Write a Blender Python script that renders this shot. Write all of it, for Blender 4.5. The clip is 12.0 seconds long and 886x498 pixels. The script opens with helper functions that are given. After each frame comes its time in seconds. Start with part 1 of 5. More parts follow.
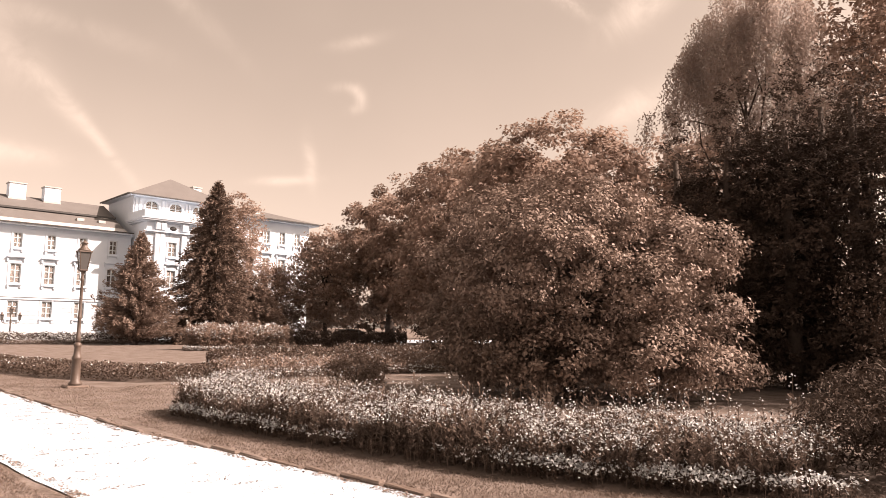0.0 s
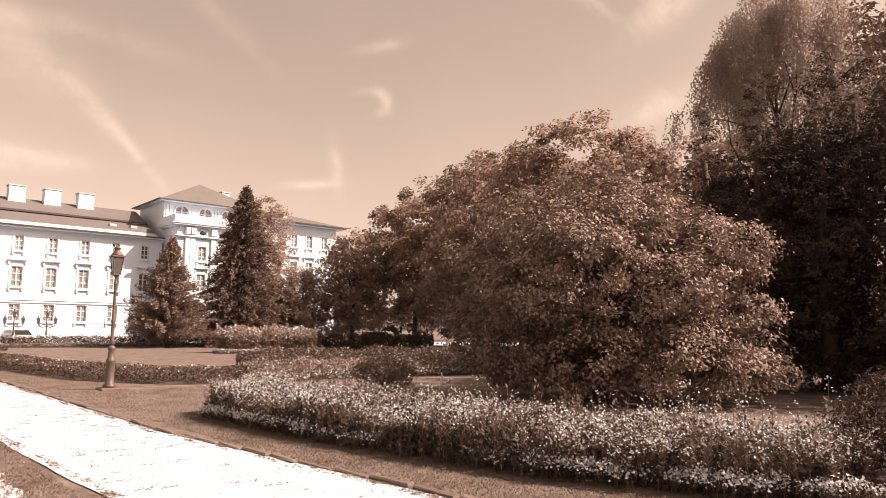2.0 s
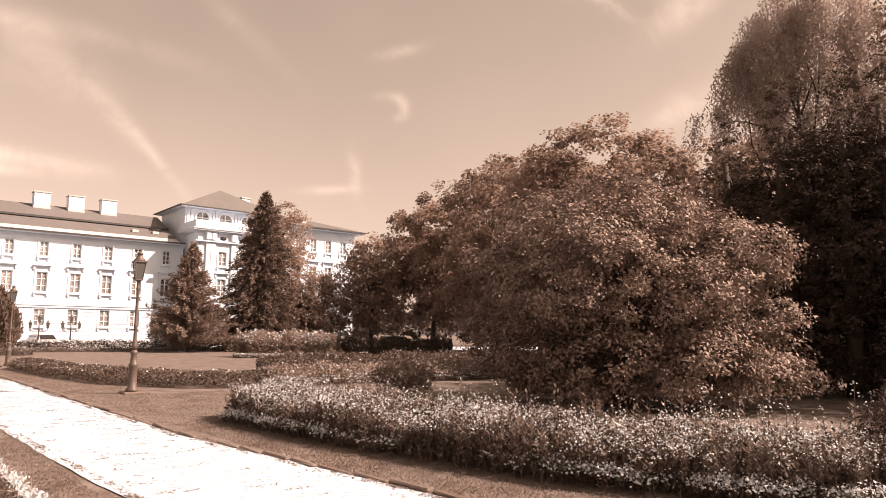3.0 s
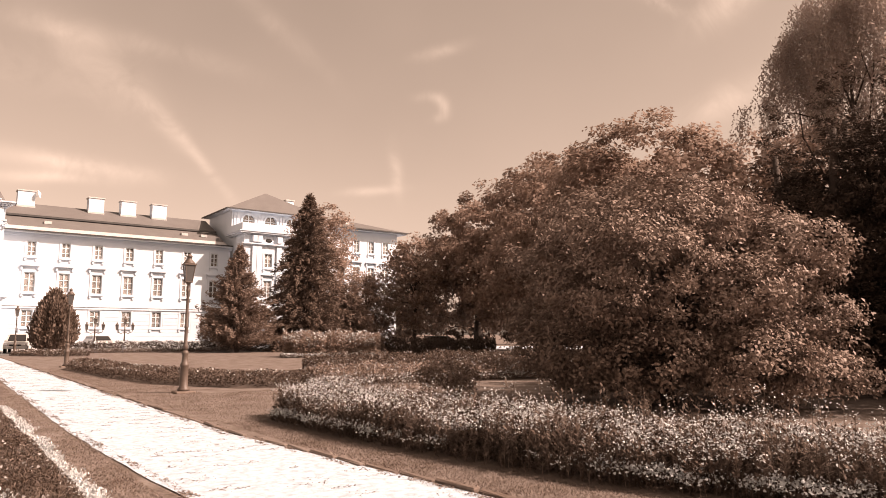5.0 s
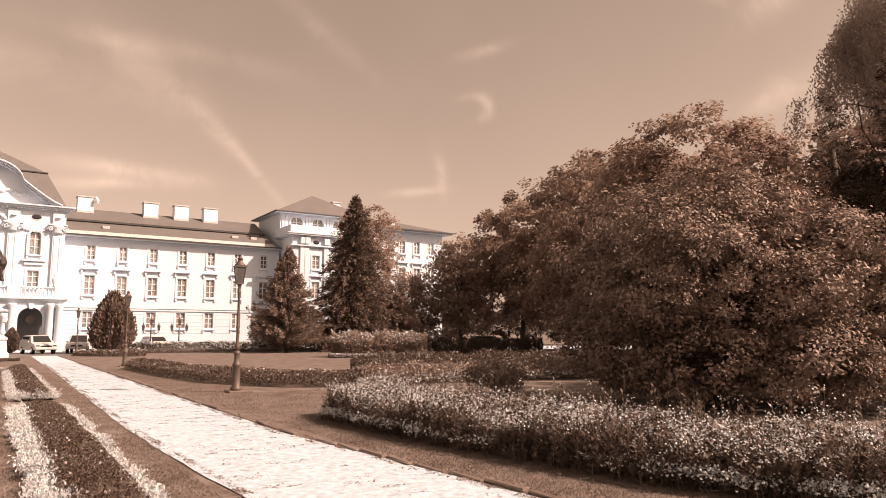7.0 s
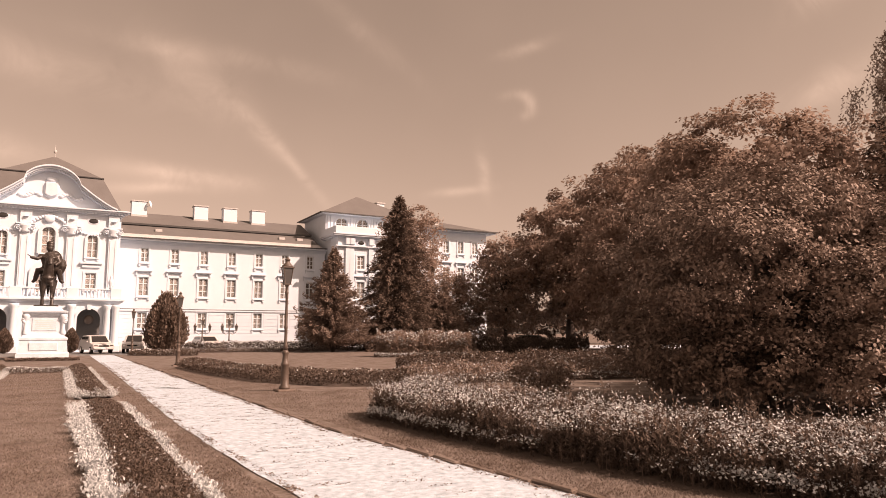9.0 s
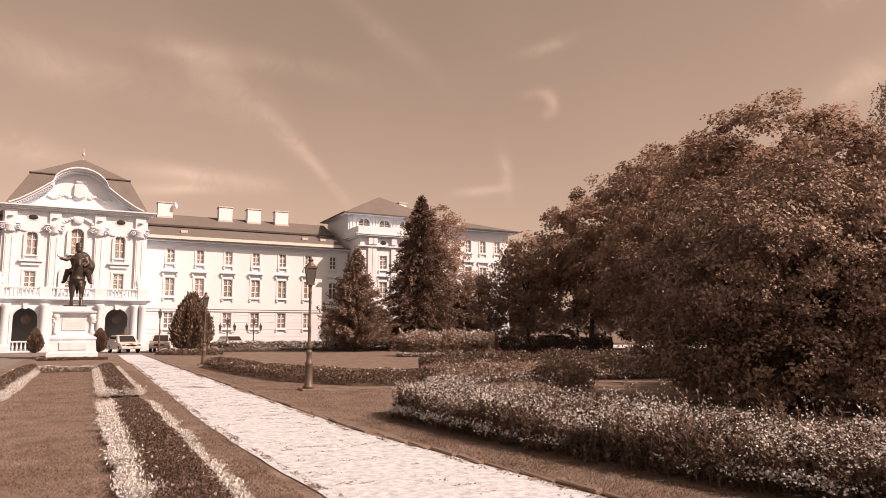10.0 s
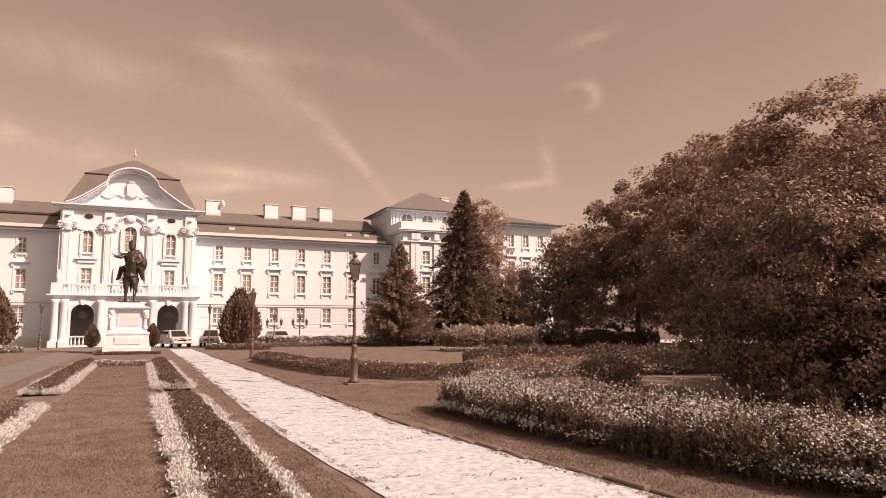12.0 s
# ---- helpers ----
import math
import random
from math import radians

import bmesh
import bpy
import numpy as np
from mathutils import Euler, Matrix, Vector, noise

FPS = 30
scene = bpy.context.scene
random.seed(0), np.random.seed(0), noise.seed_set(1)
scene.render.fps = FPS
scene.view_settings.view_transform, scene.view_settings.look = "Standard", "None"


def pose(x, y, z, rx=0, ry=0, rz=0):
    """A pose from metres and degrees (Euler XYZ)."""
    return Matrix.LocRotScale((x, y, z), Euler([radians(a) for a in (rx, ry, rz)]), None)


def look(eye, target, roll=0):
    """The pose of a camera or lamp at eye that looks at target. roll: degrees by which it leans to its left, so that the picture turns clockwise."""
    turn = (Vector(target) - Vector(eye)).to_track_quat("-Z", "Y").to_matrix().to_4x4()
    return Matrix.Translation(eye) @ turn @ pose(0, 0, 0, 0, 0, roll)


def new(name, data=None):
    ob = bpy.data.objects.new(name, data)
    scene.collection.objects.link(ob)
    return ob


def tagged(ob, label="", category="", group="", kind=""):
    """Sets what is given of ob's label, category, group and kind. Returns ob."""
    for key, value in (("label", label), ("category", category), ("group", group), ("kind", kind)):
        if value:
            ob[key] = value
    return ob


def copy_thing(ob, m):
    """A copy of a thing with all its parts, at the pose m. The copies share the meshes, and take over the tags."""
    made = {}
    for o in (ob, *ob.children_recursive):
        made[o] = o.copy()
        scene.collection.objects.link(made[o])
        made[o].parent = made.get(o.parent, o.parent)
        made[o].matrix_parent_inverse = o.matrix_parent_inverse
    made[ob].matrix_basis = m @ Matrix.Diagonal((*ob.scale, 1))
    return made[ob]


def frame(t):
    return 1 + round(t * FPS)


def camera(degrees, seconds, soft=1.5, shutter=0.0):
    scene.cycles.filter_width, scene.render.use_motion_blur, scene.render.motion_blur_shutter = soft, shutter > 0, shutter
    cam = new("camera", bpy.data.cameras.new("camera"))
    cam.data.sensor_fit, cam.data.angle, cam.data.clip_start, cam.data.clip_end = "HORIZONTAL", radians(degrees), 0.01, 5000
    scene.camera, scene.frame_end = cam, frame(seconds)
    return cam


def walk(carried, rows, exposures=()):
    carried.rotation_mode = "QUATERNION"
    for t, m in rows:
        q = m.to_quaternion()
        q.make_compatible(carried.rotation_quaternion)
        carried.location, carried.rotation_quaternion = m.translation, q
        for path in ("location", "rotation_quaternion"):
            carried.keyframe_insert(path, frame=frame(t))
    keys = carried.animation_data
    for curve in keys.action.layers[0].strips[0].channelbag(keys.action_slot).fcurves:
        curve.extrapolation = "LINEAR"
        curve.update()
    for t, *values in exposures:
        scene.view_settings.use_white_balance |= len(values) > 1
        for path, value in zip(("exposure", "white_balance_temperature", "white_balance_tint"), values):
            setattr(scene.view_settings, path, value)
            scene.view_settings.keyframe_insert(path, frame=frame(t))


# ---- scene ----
cam = camera(65.9, 12.0, soft=0.6)
PATH = [
    (0.0, 0.057, -0.041, 1.6, 96.651, -0.536, -44.18),
    (0.5, 0.054, -0.039, 1.6, 96.682, -0.545, -43.686),
    (1.0, 0.052, -0.038, 1.6, 96.688, -0.528, -43.136),
    (1.5, 0.05, -0.036, 1.6, 96.728, -0.394, -42.534),
    (2.0, 0.047, -0.034, 1.6, 96.83, -0.377, -41.964),
    (2.5, 0.045, -0.033, 1.6, 97.135, -0.24, -41.324),
    (3.0, 0.042, -0.031, 1.6, 97.189, -0.356, -40.419),
    (5.0, 0.033, -0.024, 1.6, 97.13, -0.07, -36.832),
    (5.5, 0.031, -0.022, 1.6, 97.1, 0.038, -36.009),
    (6.0, 0.028, -0.021, 1.6, 97.065, 0.001, -35.117),
    (6.5, 0.026, -0.019, 1.6, 97.109, 0.018, -34.1),
    (7.0, 0.024, -0.017, 1.6, 97.127, 0.066, -32.996),
    (9.0, 0.014, -0.01, 1.6, 97.086, 0.186, -29.287),
    (9.5, 0.012, -0.009, 1.6, 97.101, 0.194, -28.39),
    (10.0, 0.009, -0.007, 1.6, 97.064, 0.201, -27.421),
    (10.5, 0.007, -0.005, 1.6, 96.956, 0.227, -26.469),
    (11.0, 0.005, -0.003, 1.6, 96.832, 0.224, -25.598),
    (11.5, 0.002, -0.002, 1.6, 96.749, 0.211, -24.703),
    (12.0, 0.0, -0.0, 1.6, 96.643, 0.276, -23.817),
]

EXPOSURES = [(0.0, 1.16, 8150, 29), (1.0, 1.0, 8350, 32), (3.0, 0.97, 8550, 33), (7.0, 0.62, 9150, 36), (10.0, 0.38, 9550, 39), (12.0, 0.31, 9700, 39)]
walk(cam, [(t, pose(*p)) for t, *p in PATH], EXPOSURES)

# ---- world and sun ----
SUN_AZ, SUN_EL = 136.0, 40.5        # degrees clockwise from +y, and above the horizon


def sun_dir():
    a, e = radians(SUN_AZ), radians(SUN_EL)
    return Vector((math.sin(a) * math.cos(e), math.cos(a) * math.cos(e), math.sin(e)))


def node(nt, kind, **inputs):
    n = nt.nodes.new(kind)
    for k, v in inputs.items():
        n.inputs[k.replace("_", " ")].default_value = v
    return n


def math_node(nt, op, a, b=None, c=None):
    n = nt.nodes.new("ShaderNodeMath")
    n.operation = op
    for i, v in enumerate((a, b, c)):
        if v is None:
            continue
        if isinstance(v, (int, float)):
            n.inputs[i].default_value = v
        else:
            nt.links.new(v, n.inputs[i])
    return n.outputs[0]


def sky_vec(az, el):
    a, e = radians(az), radians(el)
    return Vector((math.sin(a) * math.cos(e), math.cos(a) * math.cos(e), math.sin(e)))


def build_world():
    w = bpy.data.worlds.new("sky")
    scene.world = w
    w.use_nodes = True
    nt = w.node_tree
    bg = nt.nodes["Background"]
    sky = nt.nodes.new("ShaderNodeTexSky")
    sky.sky_type = "NISHITA"
    sky.sun_disc = False
    sky.sun_elevation, sky.sun_rotation = radians(SUN_EL), radians(SUN_AZ)
    sky.air_density, sky.dust_density, sky.ozone_density = 1.0, 2.2, 1.0
    bw = nt.nodes.new("ShaderNodeRGBToBW")
    nt.links.new(sky.outputs[0], bw.inputs[0])
    tc = nt.nodes.new("ShaderNodeTexCoord")
    noise_a = node(nt, "ShaderNodeTexNoise", Scale=13.0, Detail=9.0, Roughness=0.62, Distortion=0.7)
    noise_b = node(nt, "ShaderNodeTexNoise", Scale=1.7, Detail=4.0, Roughness=0.55)
    for n in (noise_a, noise_b):
        nt.links.new(tc.outputs["Generated"], n.inputs["Vector"])
    total = None
    # wisps of thin cloud: azimuth, elevation, tilt, half length, half width, strength
    for az, el, tilt, la, lb, k in WISPS:
        c = sky_vec(az, el)
        right = Vector((math.cos(radians(az)), -math.sin(radians(az)), 0))
        up = right.cross(c)
        u = right * math.cos(radians(tilt)) + up * math.sin(radians(tilt))
        v = -right * math.sin(radians(tilt)) + up * math.cos(radians(tilt))
        terms = []
        for axis, size in ((u, la), (v, lb)):
            d = nt.nodes.new("ShaderNodeVectorMath")
            d.operation = "DOT_PRODUCT"
            nt.links.new(tc.outputs["Generated"], d.inputs[0])
            d.inputs[1].default_value = axis
            s = math_node(nt, "SUBTRACT", d.outputs["Value"], c.dot(axis))
            if axis is v:
                wob = math_node(nt, "MULTIPLY_ADD", noise_b.outputs["Fac"], 0.08, -0.04)
                s = math_node(nt, "ADD", s, wob)
            s = math_node(nt, "DIVIDE", s, size)
            terms.append(math_node(nt, "MULTIPLY", s, s))
        r2 = math_node(nt, "ADD", *terms)
        g = math_node(nt, "EXPONENT", math_node(nt, "MULTIPLY", r2, -1.0))
        g = math_node(nt, "MULTIPLY", g, k)
        total = g if total is None else math_node(nt, "ADD", total, g)
    tex = math_node(nt, "MULTIPLY_ADD", noise_a.outputs["Fac"], 3.6, -1.0)
    tex = math_node(nt, "MAXIMUM", tex, 0.0)
    haze = math_node(nt, "MULTIPLY_ADD", noise_b.outputs["Fac"], 0.35, -0.1)
    cloud = math_node(nt, "MULTIPLY_ADD", total, tex, haze)
    cloud = math_node(nt, "MAXIMUM", cloud, 0.0)
    val = math_node(nt, "MULTIPLY_ADD", cloud, CLOUD, 0.0)
    val = math_node(nt, "ADD", val, bw.outputs[0])
    comb = nt.nodes.new("ShaderNodeCombineColor")
    for i, k in enumerate((1.06, 1.0, 0.90)):
        nt.links.new(math_node(nt, "MULTIPLY", val, k), comb.inputs[i])
    nt.links.new(comb.outputs[0], bg.inputs["Color"])
    bg.inputs["Strength"].default_value = SKY


SKY, CLOUD = 0.10, 2.4
WISPS = [
    (17.3, 13.6, -48, 0.060, 0.008, 0.36), (13.8, 16.8, -46, 0.045, 0.012, 0.36), (9.5, 20.0, -40, 0.075, 0.030, 0.24), (10.5, 22.3, -6, 0.14, 0.014, 0.22),
    (35.5, 19.9, 6, 0.018, 0.007, 0.26), (36.5, 19.75, -18, 0.012, 0.008, 0.30), (37.1, 19.15, -60, 0.011, 0.008, 0.34), (37.1, 18.5, -105, 0.010, 0.007, 0.30), (36.5, 18.1, 22, 0.012, 0.007, 0.24),
    (32.9, 13.6, -82, 0.028, 0.008, 0.45), (30.8, 12.1, 4, 0.040, 0.006, 0.35), (8.1, 12.6, -3, 0.085, 0.012, 0.50), (6.0, 11.4, 2, 0.06, 0.008, 0.35),
    (36.4, 23.7, 14, 0.035, 0.008, 0.30), (22.0, 25.4, -40, 0.10, 0.014, 0.14), (-8.0, 13.8, -8, 0.10, 0.016, 0.45), (-4.0, 20.0, -6, 0.16, 0.03, 0.25),
    (54.4, 25.9, -38, 0.035, 0.007, 0.6), (61.0, 24.8, 30, 0.05, 0.022, 0.6), (60.5, 17.5, 15, 0.07, 0.020, 0.32), (48.0, 29.5, -25, 0.08, 0.02, 0.35)]
build_world()

sun = new("sun", bpy.data.lights.new("sun", "SUN"))
sun.data.energy, sun.data.angle, sun.data.color = 4.3, radians(0.55), (1.0, 0.96, 0.91)
sun.matrix_world = look(sun_dir() * 300, (0, 0, 0))

# ---- materials ----


def grey(v, warm=0.03, pink=0.0):
    return (v * (1 + warm), v * (1 - pink), v * (1 - 0.5 * warm), 1.0)


def material(name, dark, light, rough=0.8, scale=4.0, bump=0.2, fine=60.0, metal=0.0, island=0.0, spec=0.3, coords="Object", through_light=0.0, random_ob=0.0, warm=0.02, gain=1.0, pink=0.0):
    """Two tones mixed by a coarse and a fine noise, with fine relief; island: how far single pieces differ."""
    m = bpy.data.materials.new(name)
    m.use_nodes = True
    nt = m.node_tree
    p = nt.nodes["Principled BSDF"]
    p.inputs["Roughness"].default_value, p.inputs["Metallic"].default_value = rough, metal
    p.inputs["Specular IOR Level"].default_value = spec
    tc = nt.nodes.new("ShaderNodeTexCoord")
    a = node(nt, "ShaderNodeTexNoise", Scale=scale, Detail=6.0, Roughness=0.6)
    b = node(nt, "ShaderNodeTexNoise", Scale=fine, Detail=3.0, Roughness=0.6)
    for n in (a, b):
        nt.links.new(tc.outputs[coords], n.inputs["Vector"])
    f = math_node(nt, "MULTIPLY_ADD", a.outputs["Fac"], 0.9, -0.2)
    f = math_node(nt, "MULTIPLY_ADD", b.outputs["Fac"], 0.6, f)
    f = math_node(nt, "ADD", f, -0.05)
    if gain != 1.0:
        f = math_node(nt, "MULTIPLY_ADD", f, gain, 0.5 - 0.5 * gain)
    if island:
        g = nt.nodes.new("ShaderNodeNewGeometry")
        i = math_node(nt, "MULTIPLY_ADD", g.outputs["Random Per Island"], island, -island / 2)
        f = math_node(nt, "ADD", f, i)
    if random_ob:
        g = nt.nodes.new("ShaderNodeObjectInfo")
        i = math_node(nt, "MULTIPLY_ADD", g.outputs["Random"], random_ob, -random_ob / 2)
        f = math_node(nt, "ADD", f, i)
    r = nt.nodes.new("ShaderNodeValToRGB")
    r.color_ramp.elements[0].color, r.color_ramp.elements[1].color = grey(dark, warm * (2.2 if warm > 0.1 else 1.6), pink), grey(light, warm, pink)
    nt.links.new(f, r.inputs[0])
    nt.links.new(r.outputs[0], p.inputs["Base Color"])
    if bump:
        bp = node(nt, "ShaderNodeBump", Strength=bump, Distance=0.02)
        nt.links.new(b.outputs["Fac"], bp.inputs["Height"])
        nt.links.new(bp.outputs[0], p.inputs["Normal"])
    if through_light:
        t = nt.nodes.new("ShaderNodeBsdfTranslucent")
        nt.links.new(r.outputs[0], t.inputs["Color"])
        mix = nt.nodes.new("ShaderNodeMixShader")
        mix.inputs[0].default_value = through_light
        nt.links.new(p.outputs[0], mix.inputs[1])
        nt.links.new(t.outputs[0], mix.inputs[2])
        nt.links.new(mix.outputs[0], nt.nodes["Material Output"].inputs["Surface"])
    return m


M = {
    "lawn": material("lawn", 0.06, 0.19, 0.95, 1.6, 0.6, 22.0, coords="Object", warm=0.19, gain=2.6),
    "blade": material("blade", 0.10, 0.28, 0.8, 0.9, 0, 5.0, island=0.4, spec=0.1, through_light=0.25, warm=0.19, gain=1.6),
    "gravel": material("gravel", 0.32, 0.78, 0.95, 9.0, 0.4, 70.0, warm=-0.17, gain=2.0, pink=0.04),
    "asphalt": material("asphalt", 0.12, 0.2, 0.9, 0.6, 0.3, 50.0),
    "soil": material("soil", 0.05, 0.1, 0.95, 2.0, 0.6, 25.0, warm=0.22),
    "kerb": material("kerb", 0.07, 0.18, 0.9, 3.0, 0.6, 25.0, random_ob=0.5, warm=0.22),
    "wall": material("wall", 0.66, 0.78, 0.85, 0.6, 0.08, 30.0, warm=-0.11, pink=0.035),
    "stucco": material("stucco", 0.62, 0.78, 0.85, 1.2, 0.12, 30.0, warm=-0.11, pink=0.035),
    "plinth": material("plinth", 0.5, 0.68, 0.85, 1.2, 0.15, 30.0, warm=-0.02),
    "roof": material("roof", 0.1, 0.16, 0.75, 0.7, 0.3, 12.0, warm=0.05),
    "tile": material("tile", 0.3, 0.6, 0.8, 2.0, 0.3, 10.0),
    "metal_edge": material("metal_edge", 0.04, 0.08, 0.6, 2.0, 0.1, 20.0),
    "wood": material("wood", 0.55, 0.72, 0.6, 2.0, 0.1, 40.0, warm=-0.08),
    # near-black tone that stands in for the shade of the rooms behind the panes
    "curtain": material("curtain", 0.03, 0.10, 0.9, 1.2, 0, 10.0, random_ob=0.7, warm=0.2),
    "interior": material("interior", 0.1, 0.17, 0.9, 2.0, 0, 10.0),
    "bronze": material("bronze", 0.008, 0.05, 0.42, 3.5, 0.6, 12.0, spec=0.5, warm=0.25, gain=2.0),
    "iron": material("iron", 0.045, 0.11, 0.5, 4.0, 0.15, 40.0, spec=0.5, warm=0.26),
    "stone": material("stone", 0.54, 0.80, 0.85, 1.6, 0.3, 20.0, warm=-0.11, pink=0.035, gain=1.8),
    "bark": material("bark", 0.03, 0.10, 0.95, 3.0, 0.8, 14.0, warm=0.22),
    "leaf_bush": material("leaf_bush", 0.06, 0.32, 0.55, 0.5, 0, 3.0, island=0.6, through_light=0.15, spec=0.15, warm=0.27),
    "leaf_dark": material("leaf_dark", 0.03, 0.095, 0.65, 0.5, 0, 3.0, island=0.7, through_light=0.1, spec=0.1, warm=0.27),
    "leaf_tree": material("leaf_tree", 0.12, 0.36, 0.6, 0.35, 0, 2.0, island=0.6, through_light=0.5, spec=0.1, warm=0.27),
    "leaf_light": material("leaf_light", 0.17, 0.38, 0.6, 0.5, 0, 3.0, island=0.8, through_light=0.5, spec=0.12, warm=0.24),
    "leaf_willow": material("leaf_willow", 0.26, 0.46, 0.65, 0.5, 0, 3.0, island=0.6, spec=0.08, through_light=0.5, warm=0.14),
    "needle": material("needle", 0.07, 0.18, 0.8, 0.5, 0, 3.0, island=0.6, spec=0.06, through_light=0.2, warm=0.26),
    "needle_light": material("needle_light", 0.11, 0.28, 0.8, 0.5, 0, 3.0, island=0.6, spec=0.06, through_light=0.25, warm=0.24),
    "leaf_bed": material("leaf_bed", 0.04, 0.16, 0.65, 1.2, 0, 6.0, island=0.8, through_light=0.2, spec=0.1, warm=0.27),
    "petal": material("petal", 0.48, 0.84, 0.7, 2.0, 0, 10.0, island=0.7, through_light=0.3, warm=-0.04),
    "petal_dim": material("petal_dim", 0.18, 0.5, 0.7, 2.0, 0, 10.0, island=0.9, through_light=0.3, warm=0.05),
    "silver_leaf": material("silver_leaf", 0.40, 0.82, 0.75, 6.0, 0, 20.0, island=0.8, through_light=0.25, spec=0.15, warm=-0.04),
    "car_paint": material("car_paint", 0.45, 0.6, 0.3, 1.0, 0, 30.0, spec=0.6),
    "car_dark": material("car_dark", 0.06, 0.1, 0.3, 1.0, 0, 30.0, spec=0.6),
    "rubber": material("rubber", 0.015, 0.03, 0.8, 4.0, 0.1, 40.0),
    "chrome": material("chrome", 0.5, 0.7, 0.25, 4.0, 0, 40.0, metal=1.0),
}


def glass_material(name, tint, rough=0.05, trans=0.0):
    m = bpy.data.materials.new(name)
    m.use_nodes = True
    p = m.node_tree.nodes["Principled BSDF"]
    p.inputs["Base Color"].default_value = grey(tint)
    p.inputs["Roughness"].default_value, p.inputs["Specular IOR Level"].default_value = rough, 0.5
    p.inputs["Transmission Weight"].default_value = trans
    return m


M["pane"] = glass_material("pane", 0.9, 0.03, 0.9)
M["car_glass"] = glass_material("car_glass", 0.03)
M["lamp_glass"] = glass_material("lamp_glass", 0.12, 0.2, 0.3)

# ---- mesh helpers ----
SEED = [1]


def rng_new():
    SEED[0] += 1
    return np.random.RandomState(SEED[0])


def mesh_of(name, bm, mat, smooth=False):
    me = bpy.data.meshes.new(name)
    bmesh.ops.recalc_face_normals(bm, faces=bm.faces)
    bm.to_mesh(me)
    bm.free()
    me.materials.append(M[mat])
    if smooth:
        me.polygons.foreach_set("use_smooth", [True] * len(me.polygons))
    return me


def place(name, me, parent=None, at=(0, 0, 0), rz=0.0, label=""):
    ob = new(name, me)
    ob.location, ob.rotation_euler = at, (0, 0, radians(rz))
    ob.parent = parent
    return tagged(ob, label) if label else ob


def part(name, bm, mat, parent=None, label="", at=(0, 0, 0), smooth=False, rz=0.0):
    return place(name, mesh_of(name, bm, mat, smooth), parent, at, rz, label)


def thing(name, at=(0, 0, 0), label="", category="", group="", kind="", rz=0.0):
    ob = new(name)
    ob.location, ob.rotation_euler = at, (0, 0, radians(rz))
    ob.empty_display_size = 0.3
    return tagged(ob, label, category, group, kind)


def bm_box(bm, x0, x1, y0, y1, z0, z1, bevel=0.0):
    vs = [bm.verts.new(p) for p in ((x0, y0, z0), (x1, y0, z0), (x1, y1, z0), (x0, y1, z0), (x0, y0, z1), (x1, y0, z1), (x1, y1, z1), (x0, y1, z1))]
    fs = [bm.faces.new([vs[i] for i in f]) for f in ((3, 2, 1, 0), (4, 5, 6, 7), (0, 1, 5, 4), (1, 2, 6, 5), (2, 3, 7, 6), (3, 0, 4, 7))]
    if bevel:
        es = list({e for f in fs for e in f.edges})
        bmesh.ops.bevel(bm, geom=es, offset=bevel, segments=1, affect="EDGES")
    return bm


def box(x0, x1, y0, y1, z0, z1, bevel=0.0):
    return bm_box(bmesh.new(), x0, x1, y0, y1, z0, z1, bevel)


def bm_lathe(bm, profile, seg=16, at=(0, 0, 0)):
    """A turned form from (radius, z) pairs."""
    rings = []
    for r, z in profile:
        rings.append([bm.verts.new((at[0] + r * math.cos(2 * math.pi * i / seg), at[1] + r * math.sin(2 * math.pi * i / seg), at[2] + z)) for i in range(seg)])
    for a, b in zip(rings, rings[1:]):
        for i in range(seg):
            bm.faces.new((a[i], a[(i + 1) % seg], b[(i + 1) % seg], b[i]))
    bm.faces.new(rings[0][::-1])
    bm.faces.new(rings[-1])
    return bm


def lathe(profile, seg=16, at=(0, 0, 0)):
    return bm_lathe(bmesh.new(), profile, seg, at)


def bm_tube(bm, pts, radii, seg=8):
    """A tapered limb along points."""
    pts = [Vector(p) for p in pts]
    rings = []
    for i, p in enumerate(pts):
        d = (pts[min(i + 1, len(pts) - 1)] - pts[max(i - 1, 0)]).normalized()
        a = d.orthogonal().normalized()
        if rings:
            a = (last - d * last.dot(d)).normalized()
        last = a
        b = d.cross(a)
        rings.append([bm.verts.new(p + (a * math.cos(2 * math.pi * k / seg) + b * math.sin(2 * math.pi * k / seg)) * radii[i]) for k in range(seg)])
    for p, q in zip(rings, rings[1:]):
        for k in range(seg):
            bm.faces.new((p[k], p[(k + 1) % seg], q[(k + 1) % seg], q[k]))
    bm.faces.new(rings[0][::-1])
    bm.faces.new(rings[-1])
    return bm


def prism(outline, y0, y1):
    """An outline in x and z, drawn out from y0 to y1."""
    bm = bmesh.new()
    a = [bm.verts.new((x, y0, z)) for x, z in outline]
    b = [bm.verts.new((x, y1, z)) for x, z in outline]
    bm.faces.new(a)
    bm.faces.new(b[::-1])
    n = len(a)
    for i in range(n):
        bm.faces.new((a[(i + 1) % n], a[i], b[i], b[(i + 1) % n]))
    return bm


def bm_ball(bm, c, r, u=12, v=8, rot=None):
    m = Matrix.Translation(c) @ (rot or Matrix.Identity(4)) @ Matrix.Diagonal((*r, 1))
    bmesh.ops.create_uvsphere(bm, u_segments=u, v_segments=v, radius=1.0, matrix=m)
    return bm


